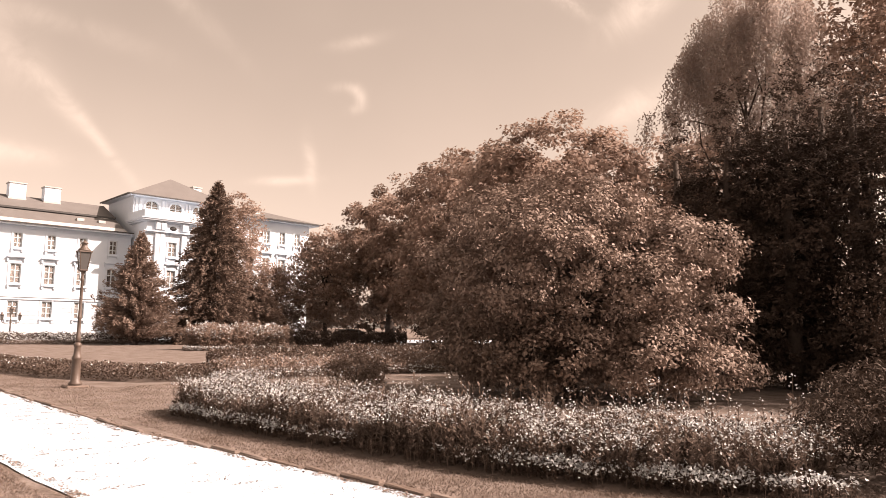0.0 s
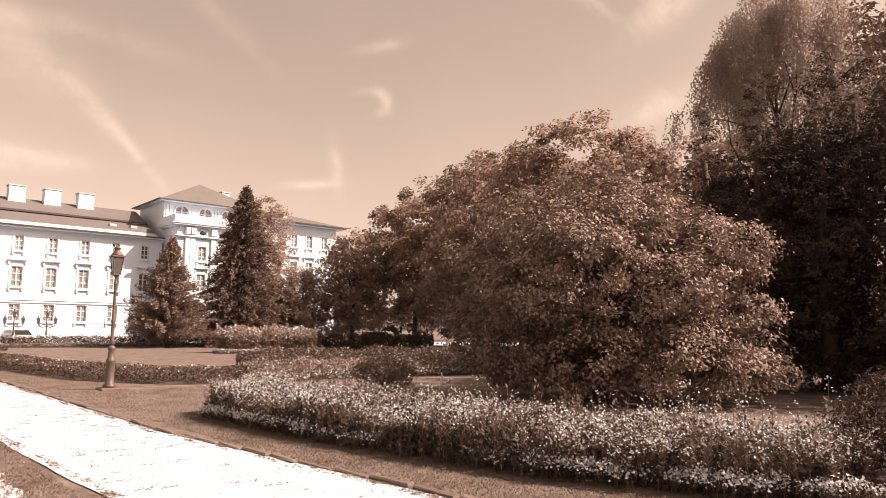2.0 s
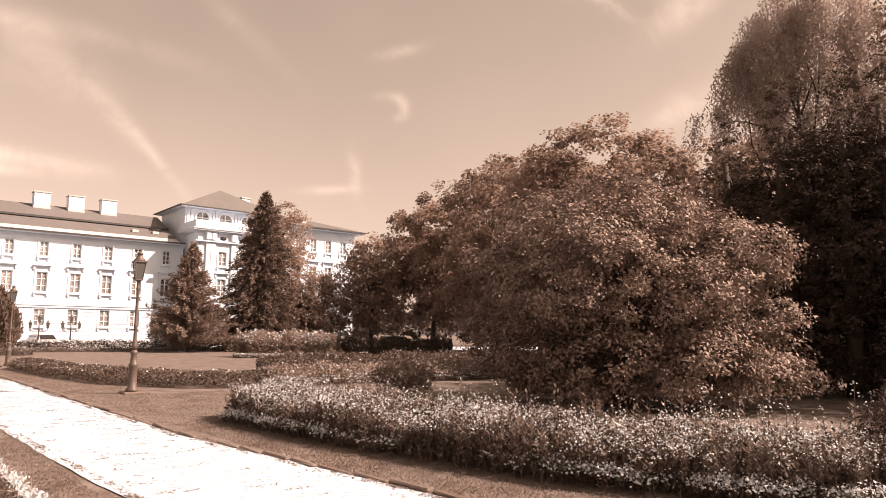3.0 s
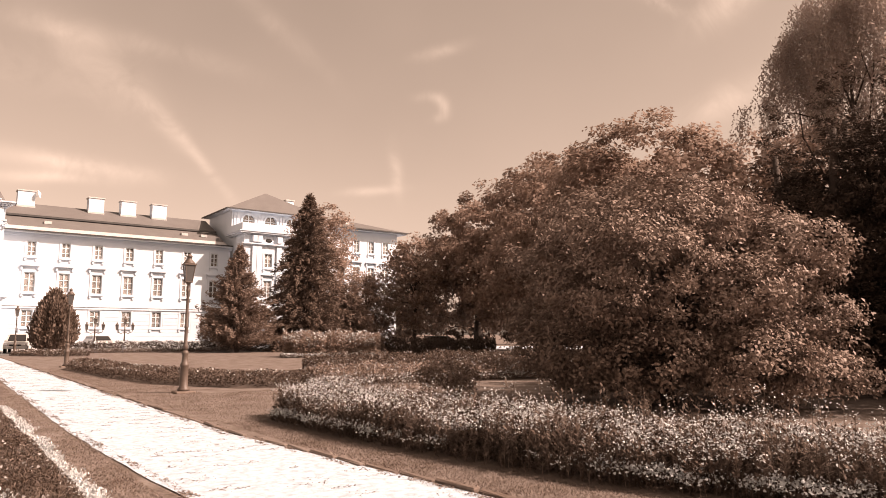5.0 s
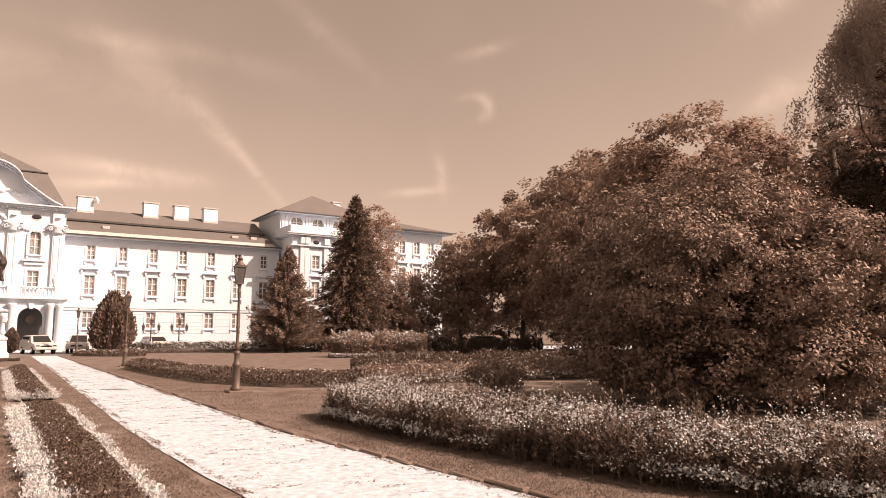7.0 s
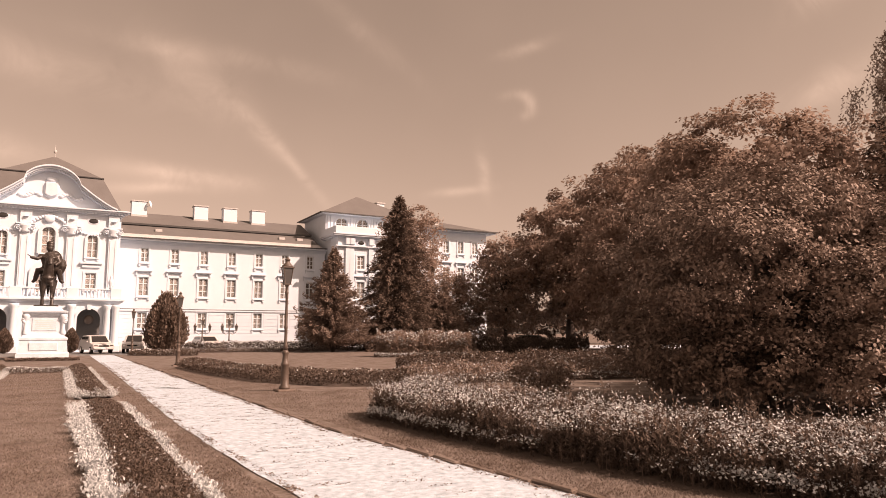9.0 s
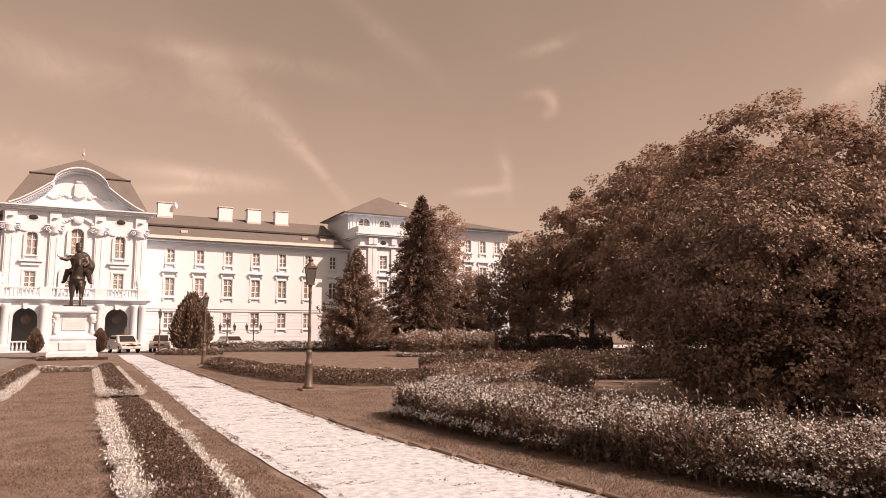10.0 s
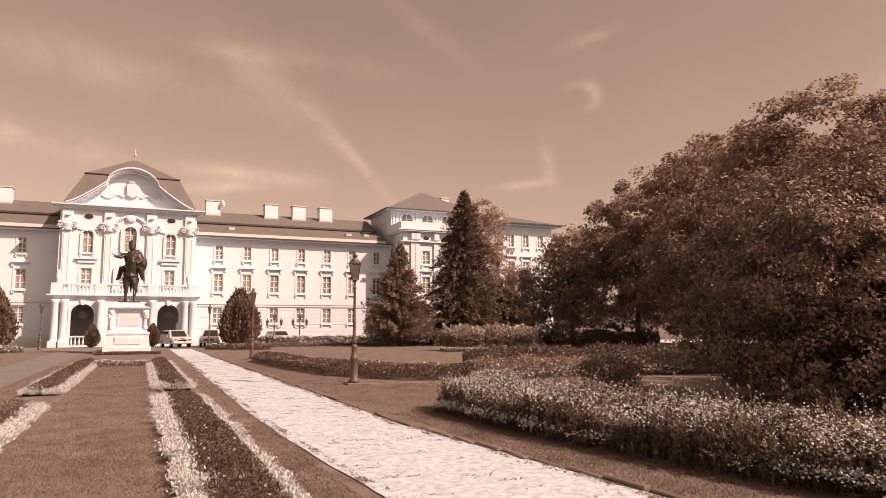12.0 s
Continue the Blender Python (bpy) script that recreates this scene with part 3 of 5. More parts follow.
for s in (-1, 1):               # side walls of the pavilion
    x = PX0 if s < 0 else PX1
    part("portal_side", box(min(x, x - s * 0.5), max(x, x - s * 0.5), UY + 0.505, 88, 0, 13.7), "wall", palace)
    for k, px in enumerate((1.95, 5.65)):
        a = PC + s * px
        pl = part("pilaster", box(a - 0.42, a + 0.42, UY - 0.22, UY - 0.003, 6.0, 11.4, 0.03), "wall", palace)
        part("capital", lathe([(0.42, 0), (0.5, 0.15), (0.46, 0.35), (0.62, 0.62), (0.62, 0.75)], 12, (a, UY - 0.02, 11.35)), "stucco", pl, smooth=True)
        rngc = rng_new()
        cap = bmesh.new()
        for q in range(16):
            bm_ball(cap, (a + rngc.uniform(-0.5, 0.5), UY - 0.34 + rngc.uniform(-0.05, 0.1), 11.4 + rngc.uniform(0, 0.65)), (0.08, 0.12, 0.13), 6, 4)
        part("capital_scroll", cap, "stucco", pl, smooth=True)
        for e in (-1, 1):
            vol = bmesh.new()
            for q in range(20):
                w, rr = q * 0.45, 0.26 - 0.011 * q
                bm_ball(vol, (a + e * (0.62 + rr * math.cos(w)), UY - 0.34, 11.78 + rr * math.sin(w)), (0.06, 0.14, 0.06), 6, 4)
            part("volute", vol, "stucco", pl, smooth=True)
        part("abacus", box(a - 0.82, a + 0.82, UY - 0.46, UY - 0.004, 12.12, 12.27, 0.03), "stucco", pl)
        for e in (-0.24, 0.24):
            part("pilaster_fillet", box(a + e - 0.035, a + e + 0.035, UY - 0.26, UY - 0.223, 6.4, 11.0), "stucco", pl)
        part("rosette", lathe([(0.24, 0), (0.24, 0.03), (0.1, 0.05)], 12, (a, UY - 0.30, 12.86)), "stucco", pl, smooth=True)
        part("frieze_block", box(a - 0.5, a + 0.5, UY - 0.26, UY - 0.003, 12.3, 13.45, 0.03), "stucco", palace)
    g = bmesh.new()             # garland under the entablature
    for q in range(10):
        f = q / 9
        bm_ball(g, (PC + s * (2.5 + f * 2.6), UY - 0.06, 11.75 - 0.28 * math.sin(math.pi * f)), (0.17, 0.1, 0.13), 6, 5)
    part("garland", g, "stucco", palace, smooth=True)
top = bmesh.new()
for q in range(14):
    f = q / 13
    bm_ball(top, (PC - 1.5 + 3.0 * f, UY - 0.1, 12.35 + 0.75 * math.sin(math.pi * f)), (0.2, 0.16, 0.16), 6, 5)
bm_ball(top, (PC, UY - 0.15, 12.8), (0.5, 0.2, 0.4), 10, 8)
part("keystone_ornament", top, "stucco", palace, smooth=True)
cornice(PX0, PX1, UY, 13.45, [(0.14, 0.15), (0.14, 0.30), (0.16, 0.55), (0.12, 0.75)], back=0.5)
for k in range(46):
    a = PX0 - 0.3 + (PX1 - PX0 + 0.6) * k / 45
    part("dentil", box(a - 0.07, a + 0.07, UY - 0.5, UY - 0.302, 13.58, 13.735), "stucco", palace)

# curved pediment
def ped_height(u):
    """Height of the pediment's back over its foot, for u from -1 to 1."""
    u = abs(u)
    if u < 0.40:
        return 2.62 + 1.42 * max(0.0, 1 - (u / 0.41) ** 2) ** 0.75
    return 2.42 * ((1 - u) / 0.60) ** 1.25


PW = (PX1 - PX0) / 2 - 0.45
outl = [(PC + PW * u, 14.02 + ped_height(u) * 0.96) for u in [-1 + 2 * i / 60 for i in range(61)]]
part("tympanum", prism([(PC + PW * 0.99, 14.01), (PC - PW * 0.99, 14.01)] + [(x, z - 0.1) for x, z in outl[1:-1]], UY + 0.3, UY + 0.5), "wall", palace)
bm = bmesh.new()
for out, lo, hi in ((0.30, -0.34, -0.18), (0.62, -0.18, 0.02), (0.82, 0.02, 0.16)):
    for (xa, za), (xb, zb) in zip(outl, outl[1:]):
        q = [(xa, za + lo), (xb, zb + lo), (xb, zb + hi), (xa, za + hi)]
        f = [bm.verts.new((x, UY - out, z)) for x, z in q]
        g = [bm.verts.new((x, UY + 0.5, z)) for x, z in q]
        bm.faces.new(f)
        for k in range(4):
            bm.faces.new((f[k], g[k], g[(k + 1) % 4], f[(k + 1) % 4]))
part("pediment_cornice", bm, "stucco", palace)
for i in range(2, 59):
    x, z = outl[i]
    part("dentil", box(x - 0.06, x + 0.06, UY - 0.5, UY - 0.302, z - 0.33, z - 0.185), "stucco", palace)
crest = bmesh.new()
bm_ball(crest, (PC, UY + 0.28, 15.85), (0.75, 0.2, 0.95), 16, 10)
bm_ball(crest, (PC, UY + 0.23, 16.75), (0.55, 0.2, 0.28), 12, 8)
for s in (-1, 1):
    for q in range(8):
        f = q / 7
        bm_ball(crest, (PC + s * (0.9 + 1.7 * f), UY + 0.26, 15.15 + 0.2 * math.sin(f * 6)), (0.26, 0.12, 0.16), 8, 6)
part("relief_crest", crest, "stucco", palace, "plain raised stucco shield with scrolls", smooth=True)
crest_shield = prism([(PC - 0.5, 15.3), (PC, 15.05), (PC + 0.5, 15.3), (PC + 0.5, 16.4), (PC - 0.5, 16.4)], UY + 0.0, UY + 0.14)
part("shield", crest_shield, "stucco", palace)

# mansard roof over the portal
bm = bmesh.new()
lo = [(PX0 - 0.1, UY + 0.52), (PX1 + 0.1, UY + 0.52), (PX1 + 0.1, 89), (PX0 - 0.1, 89)]
mid = [(PC - 4.5, UY + 2.3), (PC + 4.5, UY + 2.3), (PC + 4.5, 87.2), (PC - 4.5, 87.2)]
apex = [(PC - 0.2, 82.5), (PC + 0.2, 82.5), (PC + 0.2, 83), (PC - 0.2, 83)]
rings = [[bm.verts.new((x, y, z)) for x, y in r] for r, z in ((lo, 14.0), (mid, 17.75), (apex, 20.5))]
for a, b in zip(rings, rings[1:]):
    for i in range(4):
        bm.faces.new((a[i], a[(i + 1) % 4], b[(i + 1) % 4], b[i]))
bm.faces.new(rings[-1])
part("mansard_roof", bm, "roof", palace)
part("mansard_rim", box(PC - 4.62, PC + 4.62, UY + 2.15, 87.4, 17.66, 17.80, 0.03), "metal_edge", palace)
part("roof_finial", lathe([(0.09, 0), (0.03, 0.3), (0.03, 0.62), (0.13, 0.74), (0.16, 0.86), (0.13, 0.98), (0.03, 1.08), (0.015, 1.6)], 10, (PC, 82.7, 20.3)), "tile", palace, smooth=True)

# porch with balcony below
PY = PORTAL_Y - 1.0
arches = [(PC - SIDE, 2.0), (PC, 2.6), (PC + SIDE, 2.0)]
part("porch_wall", bm_wall(bmesh.new(), PX0 - 0.1, PX1 + 0.1, 0, 4.6, PY, [(x - w / 2, x + w / 2, 0.02, 4.12) for x, w in arches]), "wall", palace)
for x, w in arches:
    arch_fill(x, 0.02, w, 4.1, PY, 0.5)
    arch_ring(x, 0.02, w, 4.1, PY, 0.1, 0.2)
    part("keystone", prism([(x - 0.14, 4.0), (x + 0.14, 4.0), (x + 0.22, 4.5), (x - 0.22, 4.5)], PY - 0.25, PY - 0.003), "stucco", palace)
    lamp = bmesh.new()
    bm_ball(lamp, (x + 0.05, PY + 0.9, 3.1), (0.45, 0.2, 0.45), 14, 8)
    part("porch_lantern", lamp, "iron", palace, "dark round lantern in the arch", smooth=True)
part("porch_back", bm_wall(bmesh.new(), PX0, PX1, 0, 4.6, UY + 0.51, []), "interior", palace)
part("porch_floor", box(PX0, PX1, PY + 0.505, UY + 0.5, 0.0, 0.3), "plinth", palace)
part("balcony_floor", box(PX0 - 0.1, PX1 + 0.1, PY + 0.505, UY - 0.004, 4.6, 4.9), "stucco", palace)
cornice(PX0 - 0.1, PX1 + 0.1, PY, 4.602, [(0.15, 0.1), (0.15, 0.3), (0.12, 0.45)], back=0.5)
for x in (PC - 5.35, PC - 2.3, PC + 2.3, PC + 5.35, PC - 6.1, PC + 6.1):
    col = part("column", lathe([(0.42, 0), (0.42, 0.5), (0.36, 0.55), (0.33, 0.75), (0.29, 3.9), (0.36, 4.05), (0.4, 4.25), (0.4, 4.4)], 16, (x, PY - 0.36, 0.1)), "wall", palace, smooth=True)
    part("column_base", box(x - 0.45, x + 0.45, PY - 0.8, PY - 0.003, 0, 0.6, 0.02), "stucco", col)
pedestals = [PC - 6.1, PC - 2.3, PC + 2.3, PC + 6.1]
for x in pedestals:
    part("balustrade_pier", box(x - 0.5, x + 0.5, PY - 0.1, PY + 0.3, 5.026, 6.1, 0.03), "stucco", palace)
for x in (PC - 6.0, PC + 5.6):
    part("urn", lathe([(0.18, 0), (0.1, 0.15), (0.26, 0.5), (0.22, 0.8), (0.08, 0.95), (0.12, 1.15), (0.02, 1.3)], 12, (x, PY + 0.1, 6.1)), "stucco", palace, smooth=True)
BALUSTER = mesh_of("baluster", lathe([(0.08, 0), (0.05, 0.1), (0.11, 0.3), (0.05, 0.62), (0.08, 0.75)], 8), "stucco", True)


def balustrade(a, b, y, z):
    part("balustrade_rail", box(a, b, y - 0.13, y + 0.13, z + 0.9, z + 1.05, 0.02), "stucco", palace)
    part("balustrade_foot", box(a, b, y - 0.13, y + 0.13, z, z + 0.15, 0.02), "stucco", palace)
    n = int((b - a) / 0.3)
    for i in range(n):
        place("baluster", BALUSTER, palace, (a + (i + 0.5) * (b - a) / n, y, z + 0.15))


for a, b in zip(pedestals, pedestals[1:]):
    balustrade(a + 0.5, b - 0.5, PY + 0.1, 5.03)
for x in (PC - SIDE, PC + SIDE):
    balustrade(x - 1.0, x + 1.0, PY + 0.25, 0.02)

# corner pavilion
TX0, TX1 = 28.2, 38.8
bays = [31.1, 33.6, 36.1]
holes = []
for x in bays:
    holes += [(x - 0.47, x + 0.47, 9.15, 10.85), (x - 0.5, x + 0.5, 5.63, 7.73), (x - 0.5, x + 0.5, 2.19, 4.0)]
part("pavilion_wall", bm_wall(bmesh.new(), TX0, TX1, 0, 13.0, TOWER_Y, holes), "wall", palace)
for x in bays:
    window(x, 9.15, 0.94, 1.7, TOWER_Y, "casing")
    window(x, 5.63, 1.0, 2.1, TOWER_Y, "hood")
    window(x, 2.19, 1.0, 1.81, TOWER_Y, "casing")
    b = bmesh.new()
    bm_ball(b, (x, TOWER_Y, 12.4), (0.62, 0.08, 0.42), 20, 8)
    part("oval_frame", b, "stucco", palace, smooth=True)
    b = bmesh.new()
    bm_ball(b, (x, TOWER_Y - 0.04, 12.4), (0.42, 0.07, 0.26), 20, 8)
    part("oval_window", b, "car_glass", palace, smooth=True)
for x in (29.4, 29.9, 32.35, 34.85, 37.3, 37.9):
    pl = part("pilaster", box(x - 0.3, x + 0.3, TOWER_Y - 0.2, TOWER_Y - 0.003, 0.9, 11.75, 0.03), "stucco", palace)
    part("bracket", box(x - 0.35, x + 0.35, TOWER_Y - 0.4, TOWER_Y - 0.003, 12.1, 12.95, 0.06), "stucco", palace)
AY = 79.8                       # the attic stands back behind a terrace
part("pavilion_side", box(TX0, TX0 + 0.5, TOWER_Y + 0.505, AY + 8.2, 0, 13.0), "wall", palace)
part("pavilion_side", box(TX1 - 0.5, TX1, TOWER_Y + 0.505, AY + 8.2, 0, 13.0), "wall", palace)
cornice(TX0, TX1, TOWER_Y, 11.75, [(0.12, 0.2), (0.14, 0.38)], back=-0.004)
cornice(TX0 - 0.1, TX1 + 0.1, TOWER_Y, 13.002, [(0.12, 0.3), (0.16, 0.6), (0.1, 0.7)], "balcony_cornice", back=4.38)
part("parapet", box(TX0 - 0.5, TX1 + 0.5, TOWER_Y - 0.55, TOWER_Y - 0.2, 13.385, 14.25, 0.03), "wall", palace)
part("parapet_return", box(TX0 - 0.5, TX0 - 0.15, TOWER_Y - 0.195, AY, 13.385, 14.25, 0.03), "wall", palace)
att = [30.3, 33.1, 35.9]
part("attic_wall", bm_wall(bmesh.new(), TX0, TX1, 13.0, 16.4, AY, [(x - 0.78, x + 0.78, 13.9, 16.05) for x in att]), "wall", palace)
for x in (TX0, TX1 - 0.5):
    part("attic_side", box(x, x + 0.5, AY + 0.505, AY + 8.2, 13.004, 16.4), "wall", palace)
for x in att:
    window(x, 13.9, 1.56, 2.15, AY, "", False)
    arch_fill(x, 13.9, 1.56, 2.15, AY, 0.5)
    arch_ring(x, 13.9, 1.56, 2.15, AY, 0.14, 0.2)
for x in (28.55, 28.95, 31.6, 31.95, 34.4, 34.75, 37.4):
    part("attic_pilaster", box(x - 0.15, x + 0.15, AY - 0.12, AY - 0.003, 13.4, 16.2, 0.02), "stucco", palace)
part("pavilion_eave", box(27.5, 40.3, AY - 0.75, AY + 8.6, 16.405, 16.5), "stucco", palace)


def hip_roof(x0, x1, y0, y1, z, ridge, z1, name="hip_roof", lift=0.0):
    bm = bmesh.new()
    a = [bm.verts.new(p) for p in ((x0, y0, z), (x1, y0, z), (x1, y1, z), (x0, y1, z))]
    r = [bm.verts.new((ridge[0], ridge[2], z1)), bm.verts.new((ridge[1], ridge[2], z1 - lift))]
    bm.faces.new((a[0], a[1], r[1], r[0]))
    bm.faces.new((a[1], a[2], r[1]))
    bm.faces.new((a[2], a[3], r[0], r[1]))
    bm.faces.new((a[3], a[0], r[0]))
    bm.faces.new(a[::-1])
    return part(name, bm, "roof", palace)


hip_roof(27.4, 40.4, AY - 0.85, AY + 8.7, 16.505, (33.8, 34.0, 83.7), 19.75)
part("pavilion_gutter", box(27.4, 40.4, AY - 0.95, AY - 0.855, 16.42, 16.56), "metal_edge", palace)
part("side_gutter", box(27.28, 27.39, AY - 0.9, AY + 8.7, 16.42, 16.56), "metal_edge", palace)
ch = part("chimney", box(36.7, 37.8, 83.5, 84.4, 17.4, 19.1, 0.02), "wall", palace)
part("chimney_cap", box(36.6, 37.9, 83.4, 84.5, 19.1, 19.28, 0.02), "tile", ch)
part("roof_hatch", box(43.2, 43.8, 79.2, 79.8, 16.0, 16.35), "tile", palace)

# end wing
ends = [41.6, 43.7, 45.9, 48.1]
holes = [h for x in ends for h in ((x - 0.42, x + 0.42, 12.0, 13.7), (x - 0.5, x + 0.5, 8.4, 10.2), (x - 0.5, x + 0.5, 5.2, 7.2), (x - 0.5, x + 0.5, 2.0, 3.8))]
part("end_wall", bm_wall(bmesh.new(), 38.85, 49.9, 0, 14.9, END_Y, holes), "wall", palace)
part("end_side", box(49.4, 49.9, END_Y + 0.505, 95, 0, 14.9), "wall", palace)
for x in ends:
    window(x, 12.0, 0.84, 1.7, END_Y, "casing")
    window(x, 8.4, 1.0, 1.8, END_Y, "hood")
    window(x, 5.2, 1.0, 2.0, END_Y, "casing")
    window(x, 2.0, 1.0, 1.8, END_Y, "casing")
part("end_eave", box(38.9, 51.0, END_Y - 0.9, 96, 14.92, 15.1), "stucco", palace)
hip_roof(38.9, 51.2, END_Y - 1.1, 96.2, 15.12, (39.2, 46.0, 83.5), 17.3)
part("end_gutter", box(40.85, 51.2, END_Y - 1.2, END_Y - 1.105, 15.02, 15.16), "metal_edge", palace)

# ---- lamps ----


def lantern_part(parent, z, s=1.0, at=(0, 0)):
    """A tapered four-sided lantern: cage, panes, roof and finial."""
    bm = bmesh.new()
    lo, hi, h = 0.085 * s, 0.142 * s, 0.48 * s
    for sx in (-1, 1):
        for sy in (-1, 1):
            bm_tube(bm, [(at[0] + sx * lo, at[1] + sy * lo, z), (at[0] + sx * hi, at[1] + sy * hi, z + h)], [0.014 * s, 0.014 * s], 5)
    bm_box(bm, at[0] - lo - 0.02, at[0] + lo + 0.02, at[1] - lo - 0.02, at[1] + lo + 0.02, z - 0.03, z)
    bm_box(bm, at[0] - hi - 0.03, at[0] + hi + 0.03, at[1] - hi - 0.03, at[1] + hi + 0.03, z + h, z + h + 0.035)
    lan = part("lantern", bm, "iron", parent)
    for k in range(4):
        g = bmesh.new()
        c = Matrix.Rotation(math.pi / 2 * k, 4, "Z")
        q = [Vector((-lo * 0.9, -lo, z)), Vector((lo * 0.9, -lo, z)), Vector((hi * 0.93, -hi, z + h)), Vector((-hi * 0.93, -hi, z + h))]
        f = [g.verts.new(Vector((at[0], at[1], 0)) + c @ p) for p in q]
        b = [g.verts.new(Vector((at[0], at[1], 0)) + c @ (p + Vector((0, 0.006, 0)))) for p in q]
        g.faces.new(f)
        g.faces.new(b[::-1])
        for i in range(4):
            g.faces.new((f[(i + 1) % 4], f[i], b[i], b[(i + 1) % 4]))
        part("lantern_pane", g, "lamp_glass", lan)
    part("lantern_roof", lathe([(hi * 1.25, 0), (hi * 1.1, 0.04 * s), (0.075 * s, 0.13 * s), (0.07 * s, 0.2 * s), (0.1 * s, 0.21 * s), (0.05 * s, 0.26 * s), (0.015, 0.3 * s)], 12, (at[0], at[1], z + h + 0.035)), "iron", lan, smooth=True)
    return lan


def street_lamp(at, label, tall=3.77):
    t = thing("street_lamp", at, label, "street lamp", "iron garden lamps")
    part("footing", box(-0.27, 0.27, -0.27, 0.27, -0.05, 0.06, 0.03), "kerb", t, "square worn stone footing")
    part("pedestal", lathe([(r * 0.85, z) for r, z in [(0.19, 0.06), (0.19, 0.12), (0.135, 0.18), (0.122, 0.70), (0.145, 0.73), (0.145, 0.78), (0.105, 0.83), (0.085, 1.02), (0.11, 1.06), (0.11, 1.11), (0.065, 1.16)]], 16), "iron", t, smooth=True)
    part("pole", lathe([(r * 0.85, z) for r, z in [(0.07, 1.16), (0.075, 1.3), (0.055, 1.34), (0.052, 1.75), (0.065, 1.78), (0.065, 1.82), (0.05, 1.86), (0.042, 2.75), (0.06, 2.78), (0.06, 2.82), (0.04, 2.86), (0.045, 2.97), (0.09, 3.03)]], 12), "iron", t, smooth=True)
    lantern_part(t, 3.06, 0.95)
    return t


lamp = street_lamp((5.76, 19.47, 0), "tall dark iron garden lamp on stone footing by gravel path")
copy_thing(lamp, pose(5.55, 37.9, 0))
copy_thing(lamp, pose(5.65, 64.0, 0))
copy_thing(lamp, pose(-7.3, 64.0, 0))


def candelabra(at):
    t = thing("branched_lamp", at, "branched iron lamp with three lanterns beside flower strip", "street lamp", "branched lamps before the palace")
    part("pedestal", lathe([(0.3, 0), (0.3, 0.2), (0.18, 0.3), (0.15, 0.9), (0.08, 1.0)], 12), "stone", t, smooth=True)
    part("pole", lathe([(0.07, 0.9), (0.05, 1.6), (0.07, 1.65), (0.04, 2.5)], 10), "iron", t, smooth=True)
    for a in (0, 180):
        c = math.cos(radians(a))
        part("arm", bm_tube(bmesh.new(), [(0, 0, 1.8), (c * 0.3, 0, 1.65), (c * 0.62, 0, 1.8), (c * 0.66, 0, 2.0)], [0.03] * 4, 6), "iron", t, smooth=True)
        lantern_part(t, 2.0, 0.8, (c * 0.66, 0))
    lantern_part(t, 2.5, 0.85)
    return t


cl = candelabra((11.85, 67.0, 0))
copy_thing(cl, pose(14.3, 67.0, 0))

# ---- statue on its plinth ----
plinth = thing("statue_plinth", (AXIS - 0.1, 54.0, 0), "white carved stone monument plinth on stepped base", "plinth")
part("step", box(-2.1, 2.1, -2.0, 2.7, -0.02, 0.14, 0.04), "kerb", plinth)


def frustum(levels):
    """A stack of rectangular sections: each level is (half width, front, back, z)."""
    bm = bmesh.new()
    rings = [[bm.verts.new(q) for q in ((-w, f, z), (w, f, z), (w, b, z), (-w, b, z))] for w, f, b, z in [(w * 0.85, f * 0.85, b * 0.85, z * 0.955) for w, f, b, z in levels]]
    for a, b in zip(rings, rings[1:]):
        for i in range(4):
            bm.faces.new((a[i], a[(i + 1) % 4], b[(i + 1) % 4], b[i]))
    bm.faces.new(rings[0][::-1])
    bm.faces.new(rings[-1])
    return bm


part("base", frustum([(1.80, -1.85, 2.5, 0.14), (1.80, -1.85, 2.5, 0.42), (1.68, -1.75, 2.4, 0.48), (1.60, -1.68, 2.3, 1.30), (1.66, -1.74, 2.38, 1.36), (1.66, -1.74, 2.38, 1.48), (1.42, -1.50, 2.15, 1.62), (1.34, -1.42, 2.05, 1.80)]), "stone", plinth)
die = part("die", frustum([(1.22, -1.28, 1.92, 1.80), (1.20, -1.26, 1.90, 3.02)]), "stone", plinth)
part("tablet", box(-0.72, 0.72, -1.13, -1.088, 1.9, 2.75, 0.015), "stone", die, "weathered tablet")
for k in range(5):
    part("worn_line", box(-0.55 + 0.06 * (k % 2), 0.55 - 0.05 * (k % 3), -1.137, -1.132, 2.02 + 0.13 * k, 2.06 + 0.13 * k), "plinth", die)
part("relief_panel", box(-0.82, 0.82, -1.53, -1.42, 0.6, 1.12, 0.02), "stone", plinth)
part("cornice", frustum([(1.26, -1.32, 1.96, 3.02), (1.36, -1.42, 2.06, 3.10), (1.36, -1.42, 2.06, 3.16), (1.56, -1.62, 2.22, 3.26), (1.58, -1.64, 2.24, 3.36), (1.30, -1.36, 2.0, 3.42)]), "stone", plinth)
part("cap", frustum([(1.26, -1.3, 1.95, 3.42), (1.10, -1.15, 1.8, 3.56), (1.06, -1.12, 1.78, 3.70)]), "stone", plinth)
for s in (-1, 1):
    part("corner_volute", lathe([(0.16, 0), (0.2, 0.12), (0.13, 0.4), (0.12, 0.8), (0.17, 1.05), (0.25, 1.2), (0.22, 1.38), (0.1, 1.44)], 12, (s * 1.08, -1.1, 1.62)), "stone", plinth, smooth=True)
    scroll = bmesh.new()
    for q in range(7):
        bm_ball(scroll, (s * (1.17 + 0.05 * math.sin(q)), -1.17, 2.46 + 0.1 * q), (0.13, 0.11, 0.09), 8, 6)
    part("carved_scroll", scroll, "stone", plinth, smooth=True)


